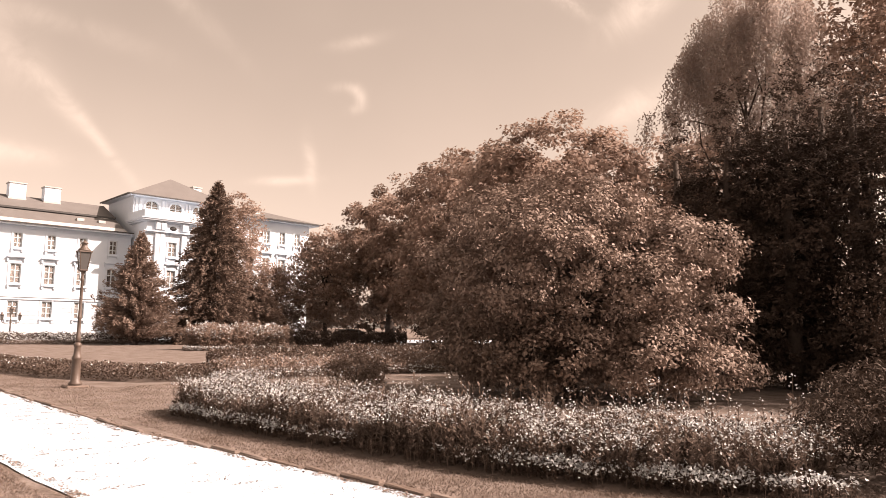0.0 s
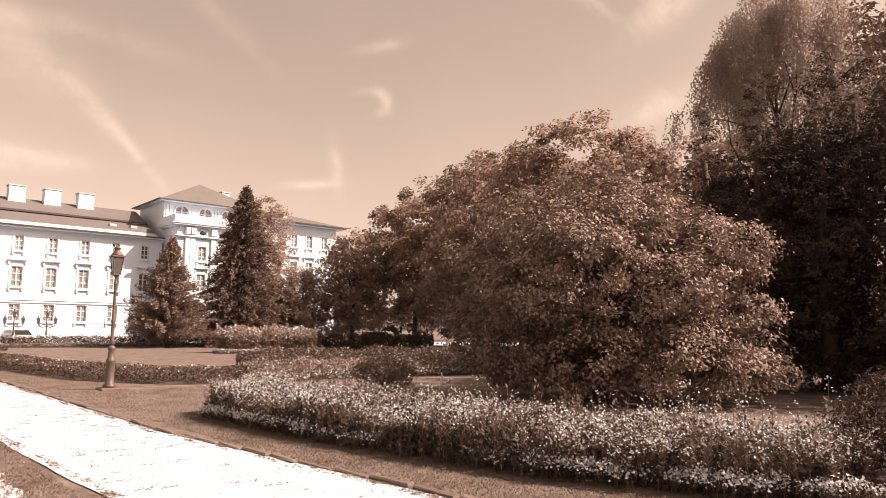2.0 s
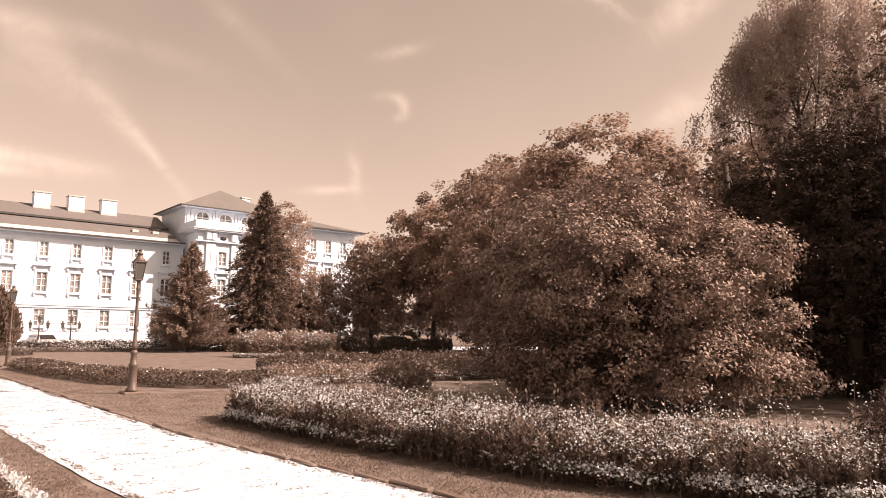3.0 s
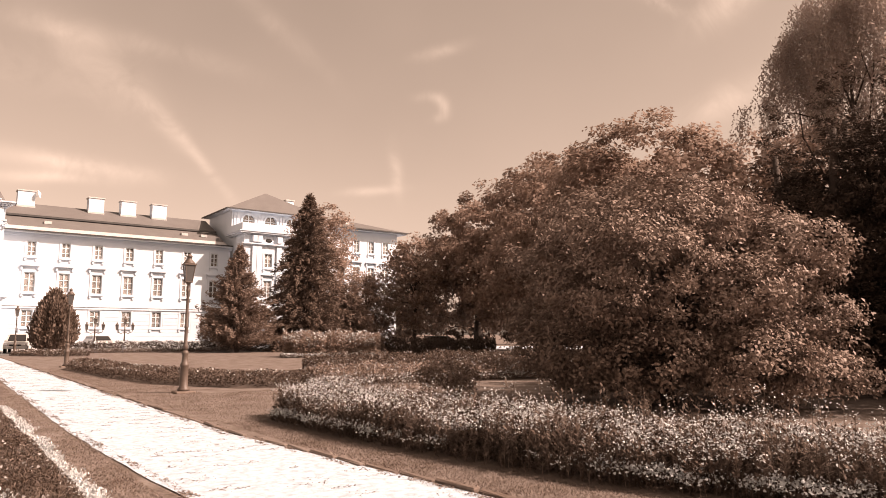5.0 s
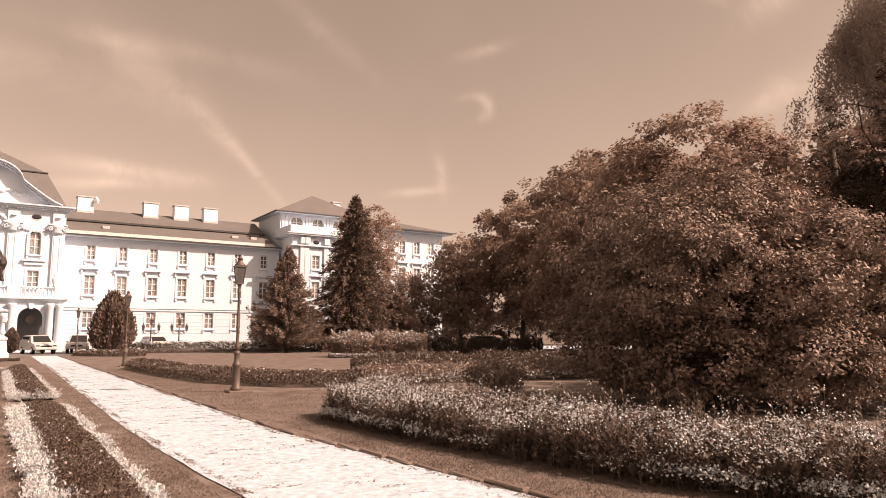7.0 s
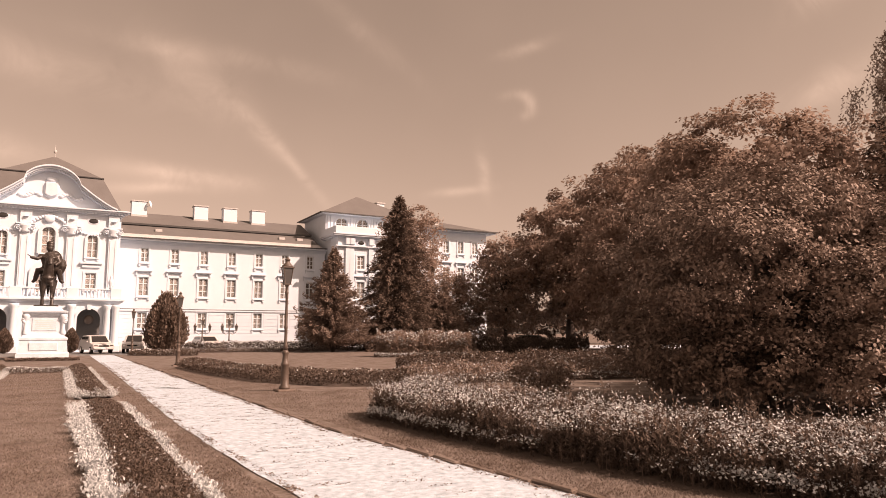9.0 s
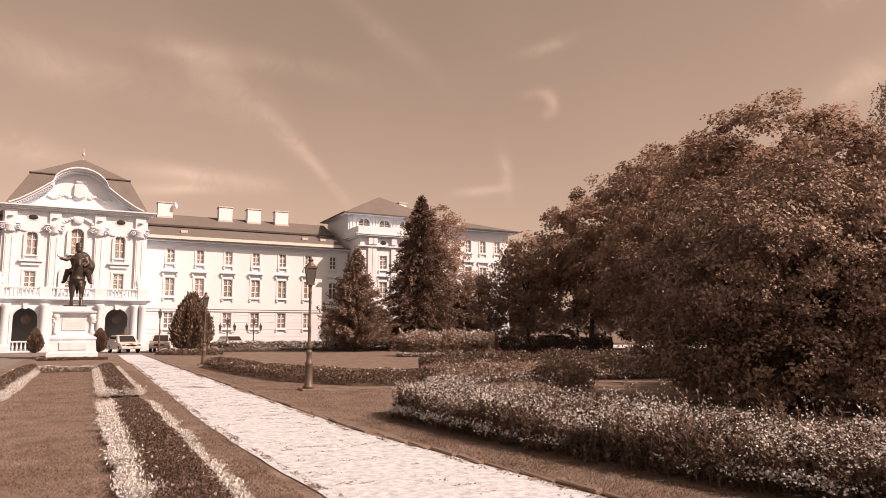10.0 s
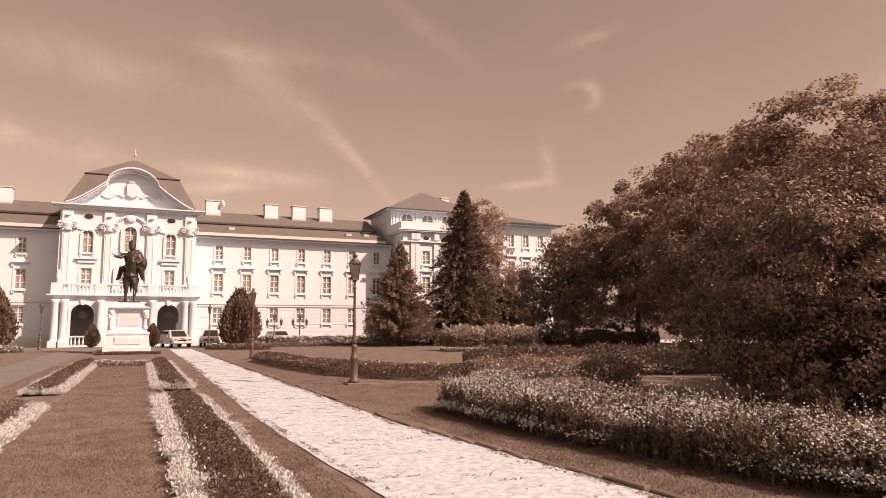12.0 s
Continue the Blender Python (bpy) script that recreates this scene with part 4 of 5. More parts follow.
def rider_statue():
    """Horse and rider in one mesh, facing -y, hooves at z = 0."""
    bm = bmesh.new()
    bm_ball(bm, (0, 0.55, 2.0), (0.40, 1.15, 0.48), 16, 12)
    bm_ball(bm, (0, -0.45, 2.0), (0.35, 0.55, 0.54), 14, 10)
    bm_ball(bm, (0, 1.45, 2.05), (0.5, 0.5, 0.55), 14, 10)
    bm_tube(bm, [(0, -0.6, 2.2), (0.02, -0.95, 2.85), (0.05, -1.05, 3.3)], [0.36, 0.28, 0.2], 10)
    bm_tube(bm, [(0.05, -0.95, 3.38), (0.07, -1.3, 3.2), (0.09, -1.6, 2.85)], [0.19, 0.17, 0.11], 10)
    for s in (-1, 1):
        bm_tube(bm, [(0.06 + s * 0.1, -0.95, 3.45), (0.06 + s * 0.13, -0.97, 3.7)], [0.06, 0.01], 6)
    bm_tube(bm, [(-0.2, -0.5, 1.8), (-0.24, -0.55, 1.0), (-0.25, -0.5, 0.5), (-0.25, -0.52, 0.0)], [0.2, 0.14, 0.09, 0.12], 8)
    bm_tube(bm, [(0.2, -0.5, 1.8), (0.25, -0.95, 1.35), (0.27, -0.85, 0.85), (0.27, -1.0, 0.45)], [0.2, 0.13, 0.08, 0.11], 8)
    bm_tube(bm, [(-0.3, 1.4, 1.9), (-0.3, 1.55, 1.05), (-0.3, 1.75, 0.6), (-0.3, 1.55, 0.0)], [0.3, 0.17, 0.11, 0.13], 8)
    bm_tube(bm, [(0.3, 1.4, 1.9), (0.3, 1.3, 1.05), (0.3, 1.45, 0.6), (0.3, 1.25, 0.0)], [0.3, 0.17, 0.11, 0.13], 8)
    bm_tube(bm, [(0, 1.85, 2.3), (0, 2.15, 1.9), (0.02, 2.2, 0.9)], [0.14, 0.2, 0.05], 8)
    for k in range(9):
        f = k / 8
        bm_ball(bm, (0.1 * (-1) ** k, -0.6 - 0.35 * f, 2.5 + 0.9 * f), (0.16, 0.14, 0.16), 8, 6)
    bm_tube(bm, [(-0.44, -0.2, 2.05), (-0.3, -0.85, 1.95), (0, -1.05, 1.9), (0.3, -0.85, 1.95), (0.44, -0.2, 2.05)], [0.06] * 5, 6)
    for s in (-1, 1):
        bm_ball(bm, (s * 0.38, 0.6, 2.15), (0.14, 0.6, 0.42), 10, 8)
        bm_ball(bm, (s * 0.52, 0.3, 3.62), (0.2, 0.18, 0.12), 8, 6)
    # rider
    bm_tube(bm, [(0, 0.35, 2.4), (0, 0.32, 2.95), (0, 0.3, 3.5), (0, 0.3, 3.85)], [0.46, 0.42, 0.58, 0.22], 12)
    bm_ball(bm, (0, 0.25, 4.15), (0.22, 0.25, 0.28), 12, 8)
    bm_tube(bm, [(0, 0.3, 3.85), (0, 0.28, 4.1)], [0.15, 0.14], 8)
    bm_ball(bm, (0, 0.28, 4.36), (0.26, 0.28, 0.10), 12, 6)
    bm_ball(bm, (0, 0.28, 4.52), (0.24, 0.24, 0.2), 12, 6)
    bm_ball(bm, (0.28, 0.55, 3.25), (0.56, 0.4, 0.8), 10, 8)
    bm_tube(bm, [(0.5, 0.5, 3.5), (0.78, 0.6, 2.9), (0.72, 0.75, 2.3)], [0.25, 0.28, 0.14], 8)
    for k in range(8):           # folds of the cloak and the coat's braid
        bm_tube(bm, [(0.3 + 0.09 * k, 0.2 + 0.05 * k, 3.6 - 0.03 * k), (0.34 + 0.1 * k, 0.24 + 0.05 * k, 3.0), (0.3 + 0.09 * k, 0.35 + 0.06 * k, 2.5)], [0.05, 0.06, 0.04], 5)
    for k in range(5):
        bm_tube(bm, [(-0.3, -0.16, 2.75 + 0.17 * k), (0.0, -0.24, 2.72 + 0.17 * k), (0.3, -0.16, 2.75 + 0.17 * k)], [0.045] * 3, 5)
    bm_tube(bm, [(-0.4, 0.3, 3.6), (-0.72, -0.1, 3.35), (-1.12, -0.4, 3.42)], [0.17, 0.14, 0.1], 8)
    bm_tube(bm, [(-1.05, -0.4, 3.42), (-1.3, -0.6, 3.6)], [0.05, 0.05], 6)
    bm_tube(bm, [(0.42, 0.3, 3.6), (0.62, 0.1, 3.15), (0.35, -0.25, 2.9)], [0.18, 0.15, 0.11], 8)
    for s in (-1, 1):
        bm_tube(bm, [(s * 0.3, 0.3, 2.5), (s * 0.62, -0.1, 2.5), (s * 0.74, 0.1, 2.0), (s * 0.8, 0.15, 1.75)], [0.28, 0.22, 0.16, 0.13], 8)
        bm_ball(bm, (s * 0.86, -0.02, 1.7), (0.13, 0.26, 0.1), 8, 6)
    for v in bm.verts:
        v.co.y *= 0.8
        v.co.z *= 0.95
    ob = part("equestrian_statue", bm, "bronze", None, smooth=True, at=(AXIS - 0.1, 54.0, 3.61))
    m = ob.modifiers.new("fuse", "REMESH")
    m.mode, m.voxel_size, m.use_smooth_shade = "VOXEL", 0.045, True
    return tagged(ob, "dark bronze equestrian statue standing on white plinth", "statue")


rider_statue()
part("statue_slab", box(-0.72, 0.72, -0.93, 1.5, 3.53, 3.62, 0.03), "bronze", plinth)

# ---- cars ----


def car(at, rz, paint, label, tall=1.48, rows=1.0):
    """A parked estate car, nose towards -y."""
    t = thing("car", at, label, "car", "cars parked before the palace", rz=rz)
    side = [(-2.1, 0.35), (-2.12, 0.68), (-1.95, 0.82), (-1.15, 0.95), (-0.45, tall - 0.06), (0.3, tall), (1.5, tall - 0.06), (1.95, 0.98), (2.08, 0.6), (2.05, 0.32)]
    bm = bmesh.new()
    rings = []
    for x, k in ((-0.86, 0.9), (-0.8, 1.0), (0.8, 1.0), (0.86, 0.9)):
        rings.append([bm.verts.new((x * (1.0 if z < 1.0 else 0.84), y * (1.0 if k == 1.0 else 0.985), 0.3 + (z - 0.3) * (1.0 if k == 1 else 0.97))) for y, z in side])
    for a, b in zip(rings, rings[1:]):
        for i in range(len(side)):
            j = (i + 1) % len(side)
            bm.faces.new((a[i], a[j], b[j], b[i]))
    bm.faces.new(rings[0])
    bm.faces.new(rings[-1][::-1])
    part("body", bm, paint, t)
    ws = bmesh.new()
    f = [ws.verts.new(p) for p in ((-0.68, -1.12, 0.985), (0.68, -1.12, 0.985), (0.58, -0.52, tall - 0.09), (-0.58, -0.52, tall - 0.09))]
    b = [ws.verts.new(v.co + Vector((0, -0.02, 0.012))) for v in f]
    ws.faces.new(b)
    for i in range(4):
        ws.faces.new((f[i], f[(i + 1) % 4], b[(i + 1) % 4], b[i]))
    part("windscreen", ws, "car_glass", t)
    for s in (-1, 1):
        part("side_window", box(min(s * 0.745, s * 0.80), max(s * 0.745, s * 0.80), -0.3, 1.4, 1.0, tall - 0.14, 0.01), "car_glass", t)
        part("headlight", box(min(s * 0.48, s * 0.78), max(s * 0.48, s * 0.78), -2.13, -2.02, 0.62, 0.76, 0.02), "chrome", t)
        part("mirror", box(min(s * 0.88, s * 1.02), max(s * 0.88, s * 1.02), -0.75, -0.62, 0.95, 1.07, 0.03), paint, t)
        for y in (-1.35, 1.3):
            w = bmesh.new()
            bmesh.ops.create_cone(w, cap_ends=True, segments=18, radius1=0.31, radius2=0.31, depth=0.2, matrix=Matrix.Translation((s * 0.78, y, 0.31)) @ Matrix.Rotation(math.pi / 2, 4, "Y"))
            wh = part("wheel", w, "rubber", t)
            r = bmesh.new()
            bmesh.ops.create_cone(r, cap_ends=True, segments=14, radius1=0.2, radius2=0.17, depth=0.03, matrix=Matrix.Translation((s * 0.895, y, 0.31)) @ Matrix.Rotation(s * math.pi / 2, 4, "Y"))
            part("rim", r, "chrome", wh)
    part("grille", box(-0.42, 0.42, -2.145, -2.05, 0.6, 0.72, 0.01), "rubber", t)
    part("bumper", box(-0.82, 0.82, -2.19, -2.0, 0.36, 0.56, 0.04), paint, t)
    part("number_plate", box(-0.26, 0.26, -2.2, -2.192, 0.42, 0.52), "stone", t)
    return t


car((3.1, 68.0, 0.01), 14, "car_paint", "silver compact car parked facing the garden", 1.58)
car((6.4, 69.5, 0.01), -12, "car_paint", "pale estate car parked beside clipped yew", 1.62)
car((-12.2, 70.0, 0.01), 30, "car_paint", "pale car parked by the side wing")
car((13.2, 72.0, 0.01), 8, "car_paint", "pale car parked along the side wing")

car((43.5, 58.0, 0.01), 60, "car_dark", "dark car parked beneath far trees")

# ---- trees ----


def conifer(at, height, radius, n, mat, label, name="spruce_tree", side_spread=0.22, rough=0.18, droop=0.18, low=0.25, spray=0.34, full=1.0, taper=0.74):
    """A spruce: straight trunk, whorls of drooping branches, sprays of needles along them."""
    rng = rng_new()
    t = thing(name, at, label, "tree")
    bm = bmesh.new()
    bm_tube(bm, [(0, 0, -0.1), (0, 0, height * 0.5), (0, 0, height * 0.985)], [height * 0.017 + 0.06, height * 0.01, 0.02], 8)
    P, D = [], []
    z = low
    while z < height * 0.985:
        f = (z - low) / (height - low)
        R = radius * (1 - f) ** taper * full
        k = max(3, int(5 + 6 * (1 - f)))
        for i in range(k):
            a = rng.uniform(0, 2 * math.pi)
            r = R * (1 + rough * rng.normal()) + 0.12
            dz = -droop * r + rng.normal() * 0.06 + (0.25 * r if f > 0.7 else 0)
            e = np.array([math.cos(a) * r, math.sin(a) * r, dz])
            s = np.array([0, 0, z])
            mid = s + e * 0.5 + np.array([0, 0, 0.06 * r])
            bm_tube(bm, [tuple(s), tuple(mid), tuple(s + e)], [0.035, 0.022, 0.008], 4)
            q = max(10, int(1.8 * n * r / radius))
            g = rng.uniform(0.12, 1.03, q) ** 0.75
            side = np.array([-math.sin(a), math.cos(a), 0])
            pos = s + e * g[:, None] + side * (rng.normal(size=q) * side_spread * r * (1.05 - g))[:, None]
            pos[:, 2] += 0.24 * r * g * (1 - g) + rng.normal(size=q) * 0.12
            P.append(pos)
            D.append(np.repeat((e / np.linalg.norm(e))[None], q, 0) + rng.normal(size=(q, 3)) * 0.5)
        z += max(0.11, 0.028 * height * (1 - 0.55 * f)) * 0.55
    P, D = np.concatenate(P), unit(np.concatenate(D))
    m = len(P)
    S = unit(np.cross(D, rng.normal(size=(m, 3))))
    L = (spray * rng.uniform(0.6, 1.3, m))[:, None]
    W = L * 0.15
    V = np.stack([P - D * L * 0.4 - S * W * 0.4, P - D * L * 0.1 + S * W, P + D * L * 0.6, P - S * W], axis=1)
    part("trunk", bm, "bark", t)
    soup("crown", V, mat, t, kind="stuff")
    return t


conifer((22.3, 60.5, 0), 9.6, 3.15, 56, "needle_light", "mid-tone young spruce with low spreading branches on lawn", droop=-0.28, spray=0.30, low=0.15, taper=1.0, rough=0.24, side_spread=0.13)
conifer((29.3, 61.0, 0), 15.5, 4.3, 70, "needle", "tall dark dense spruce on the lawn", droop=0.2, spray=0.34, low=0.8, full=1.0, taper=0.8)
conifer((33.6, 60.0, 0), 5.6, 3.4, 40, "needle_light", "small bushy spruce beside tall dark spruce", droop=0.1, spray=0.36)


def clipped_yew(at, h, r, label):
    t = thing("clipped_yew", at, label, "shrub", "clipped yews before the palace")
    rng = rng_new()
    part("trunk", bm_tube(bmesh.new(), [(0, 0, 0), (0, 0, h * 0.8)], [0.12, 0.05], 8), "bark", t)
    m = 15000
    d = unit(rng.normal(size=(m, 3)))
    ang = np.arctan2(d[:, 1], d[:, 0])
    zz = d[:, 2] * 0.5 + 0.5
    prof = np.sqrt(np.maximum(0.0, 1 - (2 * np.clip(zz, 0, 1) ** 0.85 - 1) ** 2)) * (1.12 - 0.4 * zz)
    rad = r * prof * (1 - 0.3 * rng.uniform(0, 1, m) ** 2) * (1 + 0.10 * np.sin(ang * 5 + zz * 4) + 0.06 * np.sin(ang * 11 + 3)) * (1 + 0.07 * rng.normal(size=m))
    P = np.stack([np.cos(ang) * rad, np.sin(ang) * rad, 0.15 + zz * (h - 0.2) * (1 + 0.04 * np.sin(ang * 7) + 0.03 * rng.normal(size=m))], axis=1)
    D = unit(np.array([0, 0, 1.0]) + 0.5 * d + 0.3 * rng.normal(size=(m, 3)))
    S = unit(np.cross(D, rng.normal(size=(m, 3))))
    L = (0.3 * rng.uniform(0.6, 1.3, m))[:, None]
    W = L * 0.28
    soup("crown", np.stack([P - D * L * 0.4, P + S * W, P + D * L * 0.6, P - S * W], axis=1), "needle", t, kind="stuff")
    return t


yew = clipped_yew((8.3, 64.5, 0), 5.0, 1.62, "dark egg-shaped clipped yew before the palace")
copy_thing(yew, pose(-10.9, 64.5, 0, 0, 0, 70))
for x in (-3.9, 1.3):
    s = clipped_yew((x - 0.1, 72.0, 0.01), 2.0, 0.55, "small dark conical yew before the porch")

# far broad-leaved trees
rt = np.random.RandomState(5)
LEAFY = dict(clump=0.6, per=30, low=-0.95)
broad_tree("linden_tree", (41.6, 60.5, 0), grow_lobes(rt, (0, 0, 6.4), (3.3, 3.3, 6.0), 16), 0.22, 0.30, 16000, "leaf_light", "leafy linden with bright sunlit leaves", (0, 0, 9), **LEAFY)
broad_tree("birch_tree", (32.6, 64.5, 0), grow_lobes(rt, (0, 0, 8.4), (3.4, 3.4, 7.0), 18), 0.22, 0.26, 18000, "leaf_light", "light feathery birch behind the spruce", (0, 0, 12), **LEAFY)
broad_tree("birch_tree", (37.6, 64.0, 0), grow_lobes(rt, (0, 0, 4.4), (2.8, 2.8, 4.0), 14), 0.2, 0.24, 11000, "leaf_light", "light leafy young birch behind small spruce", (0, 0, 8), **LEAFY)
BIG = dict(clump=0.7, per=60, low=-0.9, scatter=0.65)
broad_tree("chestnut_tree", (50.5, 60.5, 0), grow_lobes(rt, (0, 0, 9.0), (6.6, 6.6, 7.9), 26), 0.55, 0.40, 34000, "leaf_tree", "large chestnut with round crown and dark trunk", (0, 0, 11), **BIG)
broad_tree("chestnut_tree", (48.5, 48.5, 0), grow_lobes(rt, (0, 0, 9.3), (7.8, 7.8, 8.8), 28), 0.55, 0.38, 40000, "leaf_tree", "large chestnut with dense dark crown", (0, 0, 12), **BIG)
broad_tree("chestnut_tree", (42.5, 37.0, 0), grow_lobes(rt, (0, 0, 8.5), (7.4, 7.4, 8.2), 28), 0.55, 0.34, 44000, "leaf_tree", "large chestnut with dense crown above lawn", (0, 0, 12), **BIG)
broad_tree("maple_tree", (37.5, 27.5, 0), grow_lobes(rt, (0, 0, 8.3), (6.7, 6.7, 6.6), 26) + [(-2.0, 2.1, 12.7, 2.3, 2.3, 1.7)], 0.55, 0.30, 50000, "leaf_tree", "tall broad maple crown with sunlit top", (0, 0, 12), **BIG)
broad_tree("maple_tree", (40.0, 18.5, 0), grow_lobes(rt, (0, 0, 7.2), (6.6, 6.6, 6.0), 24), 0.55, 0.30, 36000, "leaf_tree", "broad maple behind large leafy shrub", (0, 0, 10), **BIG)

# woods behind the garden
rw = np.random.RandomState(31)
woods = []
LINE = [(54, 95), (66, 90), (78, 80), (86, 66), (84, 50), (76, 36), (66, 22), (56, 8), (46, -6), (40, -20)]
for (xa, ya), (xb, yb) in zip(LINE, LINE[1:]):
    for k in range(7):
        f = k / 7
        r = rw.uniform(2.4, 4.2)
        woods.append((xa + (xb - xa) * f + rw.uniform(-2, 2), ya + (yb - ya) * f + rw.uniform(-2, 2), rw.uniform(1.5, 6.5), r, r, r * 0.9))
wp, wn = lobe_points(woods, 18000, rw, 0.9, 30, 0.5, -0.8)
ok = wp[:, 2] > 0.1
tagged(soup("far_woods", leaf_faces(wp[ok], wn[ok], 0.75, 0.6, rw), "leaf_dark", kind="stuff"), "dark belt of trees closing the park", "woods")

# near shrub tree, a wide many-lobed dome that reaches the ground
rb = np.random.RandomState(11)
BUSH = (13.6, 9.6, 0)
lobes = []
for l in grow_lobes(rb, (0, 0, 2.6), (3.6, 3.6, 2.7), 34, 0.30):
    q, o = rb.uniform(0.65, 1.4), rb.uniform(0.88, 1.12)
    lobes.append((l[0] * o, l[1] * o, 2.6 + (l[2] - 2.6) * o, l[3] * q, l[4] * q, l[5] * q * 0.8) if lobes else l)
for k in range(11):
    a = 2 * math.pi * k / 11 + rb.uniform(-0.2, 0.2)
    q = rb.uniform(0.8, 1.15)
    lobes.append((math.cos(a) * 2.2 * q, math.sin(a) * 2.2 * q, 1.0, 1.1 * q, 1.1 * q, 0.75))
# the foot on the side of the flower bed lies back under the crown
lobes = [(l[0] * 0.62, l[1] * 0.62, *l[2:]) if l[2] < 1.9 and -0.82 * l[0] - 0.57 * l[1] > 1.0 and 0.57 * l[0] - 0.82 * l[1] < 0.8 else l for l in lobes]
for l in ((1.3, -2.0, 3.6, 0.9, 0.9, 0.7), (1.5, -2.2, 2.9, 0.95, 0.95, 0.6), (1.3, -2.2, 1.9, 1.0, 1.0, 0.5), (1.7, -2.5, 1.35, 0.95, 0.95, 0.5), (1.9, -2.8, 0.8, 0.85, 0.85, 0.5), (1.0, -2.6, 0.8, 1.0, 1.0, 0.6)):
    lobes.append(l)             # ledges of foliage towards the dark yews
broad_tree("ornamental_shrub", BUSH, lobes, 0.16, 0.09, 155000, "leaf_bush", "large rounded leafy shrub tree behind the flower bed", (0, 0, 3.4), "shrub", clump=0.25, aspect=0.55, low=-0.95, per=70, depth=0.6, scatter=0.65)

# dark yews and the trees over them
ry = np.random.RandomState(21)
for x, y, h, r in ((19.9, 10.0, 8.6, 1.9), (20.3, 8.5, 9.3, 1.9), (20.8, 7.0, 9.4, 1.8), (21.4, 5.4, 10.0, 2.0), (21.0, 3.6, 10.2, 2.1), (22.0, 1.6, 10.2, 2.3), (19.6, 12.3, 5.8, 1.7), (22.6, 6.5, 10.6, 2.0), (23.2, 9.3, 10.6, 2.2), (23.8, 7.6, 11.0, 2.1), (24.3, 5.9, 11.4, 2.2), (24.2, 2.8, 12.0, 2.4), (24.4, 0.0, 11.6, 2.4)):
    rng = rng_new()
    t = thing("yew_tree", (x, y, 0), "dark dense upright yew", "tree", "dark yews at the lawn's edge")
    lob = [(0, 0, h * 0.45, r * 0.5, r * 0.5, h * 0.45), (0, 0, h * 0.84, r * 0.24, r * 0.24, h * 0.16)]
    for k in range(15):          # plumes that stand close together, taller towards the middle
        a, q = 2.4 * k + rng.uniform(-0.3, 0.3), 0.35 + 0.5 * ((k * 0.618) % 1.0)
        tip = h * (1.02 - 0.42 * q) * rng.uniform(0.82, 1.0)
        tall = h * rng.uniform(0.15, 0.24)
        lob.append((math.cos(a) * q * r, math.sin(a) * q * r, tip - tall, r * 0.34, r * 0.34, tall))
    for k in range(7):
        a = 0.9 * k
        lob.append((math.cos(a) * 0.62 * r, math.sin(a) * 0.62 * r, h * 0.17, r * 0.42, r * 0.42, h * 0.17))
    part("trunk", limbs(bmesh.new(), rng, (0, 0, -0.1), (0, 0, h * 0.8), lob[:6], 0.22), "bark", t, smooth=True)
    P, N = lobe_points(lob, 20000, rng, 0.19, 34, 0.35, -0.9, 0.6)
    ok = P[:, 2] > 0.05
    soup("crown", leaf_faces(P[ok], N[ok], 0.125, 0.36, rng), "leaf_dark", t, kind="stuff")


def willow(at, lobes, label, n=900, mat="leaf_willow", fall=(1.5, 4.0)):
    """A weeping crown of hanging strings of narrow leaves."""
    rng = rng_new()
    t = thing("weeping_tree", at, label, "tree")
    part("trunk", limbs(bmesh.new(), rng, (0, 0, -0.1), (0, 0, lobes[0][2] - 1), lobes, 0.14), "bark", t, smooth=True)
    P, N = lobe_points(lobes, n, rng, 0.32, 16, 0.6, -0.3)
    out = []
    for p, d in zip(P, N):
        L = rng.uniform(*fall) * 0.75
        k = int(L / 0.085)
        z = np.linspace(0, L, k)
        sway = rng.normal(size=2) * 0.12
        q = np.stack([p[0] + sway[0] * z + d[0] * 0.3 * np.sqrt(z) + rng.normal(size=k) * 0.05, p[1] + sway[1] * z + d[1] * 0.3 * np.sqrt(z) + rng.normal(size=k) * 0.06, p[2] - z], axis=1)
        out.append(q)
    Q = np.concatenate(out)
    m = len(Q)
    D = unit(np.array([0, 0, -1.0]) + 0.7 * rng.normal(size=(m, 3)))
    S = unit(np.cross(D, rng.normal(size=(m, 3))))
    Ln = (0.13 * rng.uniform(0.6, 1.3, m))[:, None]
    W = Ln * 0.2
    soup("crown", np.stack([Q - D * Ln * 0.5, Q + S * W, Q + D * Ln * 0.5, Q - S * W], axis=1), mat, t, kind="stuff")
    return t


weeping = [(0, 0, 11.9, 2.2, 2.2, 2.4)]
for k, z, r in ((1.8, 10.8, 1.2), (3.1, 10.2, 0.7), (0.9, 13.0, 1.3), (-1.0, 14.0, 1.5), (-1.9, 12.4, 1.3), (0.0, 15.2, 1.0), (2.2, 12.2, 0.7), (1.4, 13.6, 0.7), (-1.6, 10.6, 1.4)):
    weeping.append((-0.6 * k, 0.8 * k, z, r, r, r * 1.1))
willow((27.0, 10.5, 0), weeping, "tall light weeping birch rising behind dark yews", 3400, fall=(1.2, 3.4))
broad_tree("oak_tree", (35.6, 5.9, 0), grow_lobes(ry, (0, 0, 13.6), (5.6, 5.6, 7.0), 24, 0.36), 0.5, 0.24, 25000, "leaf_tree", "tall broad-leaved tree with dark glinting crown", (0, 0, 12), clump=0.5)

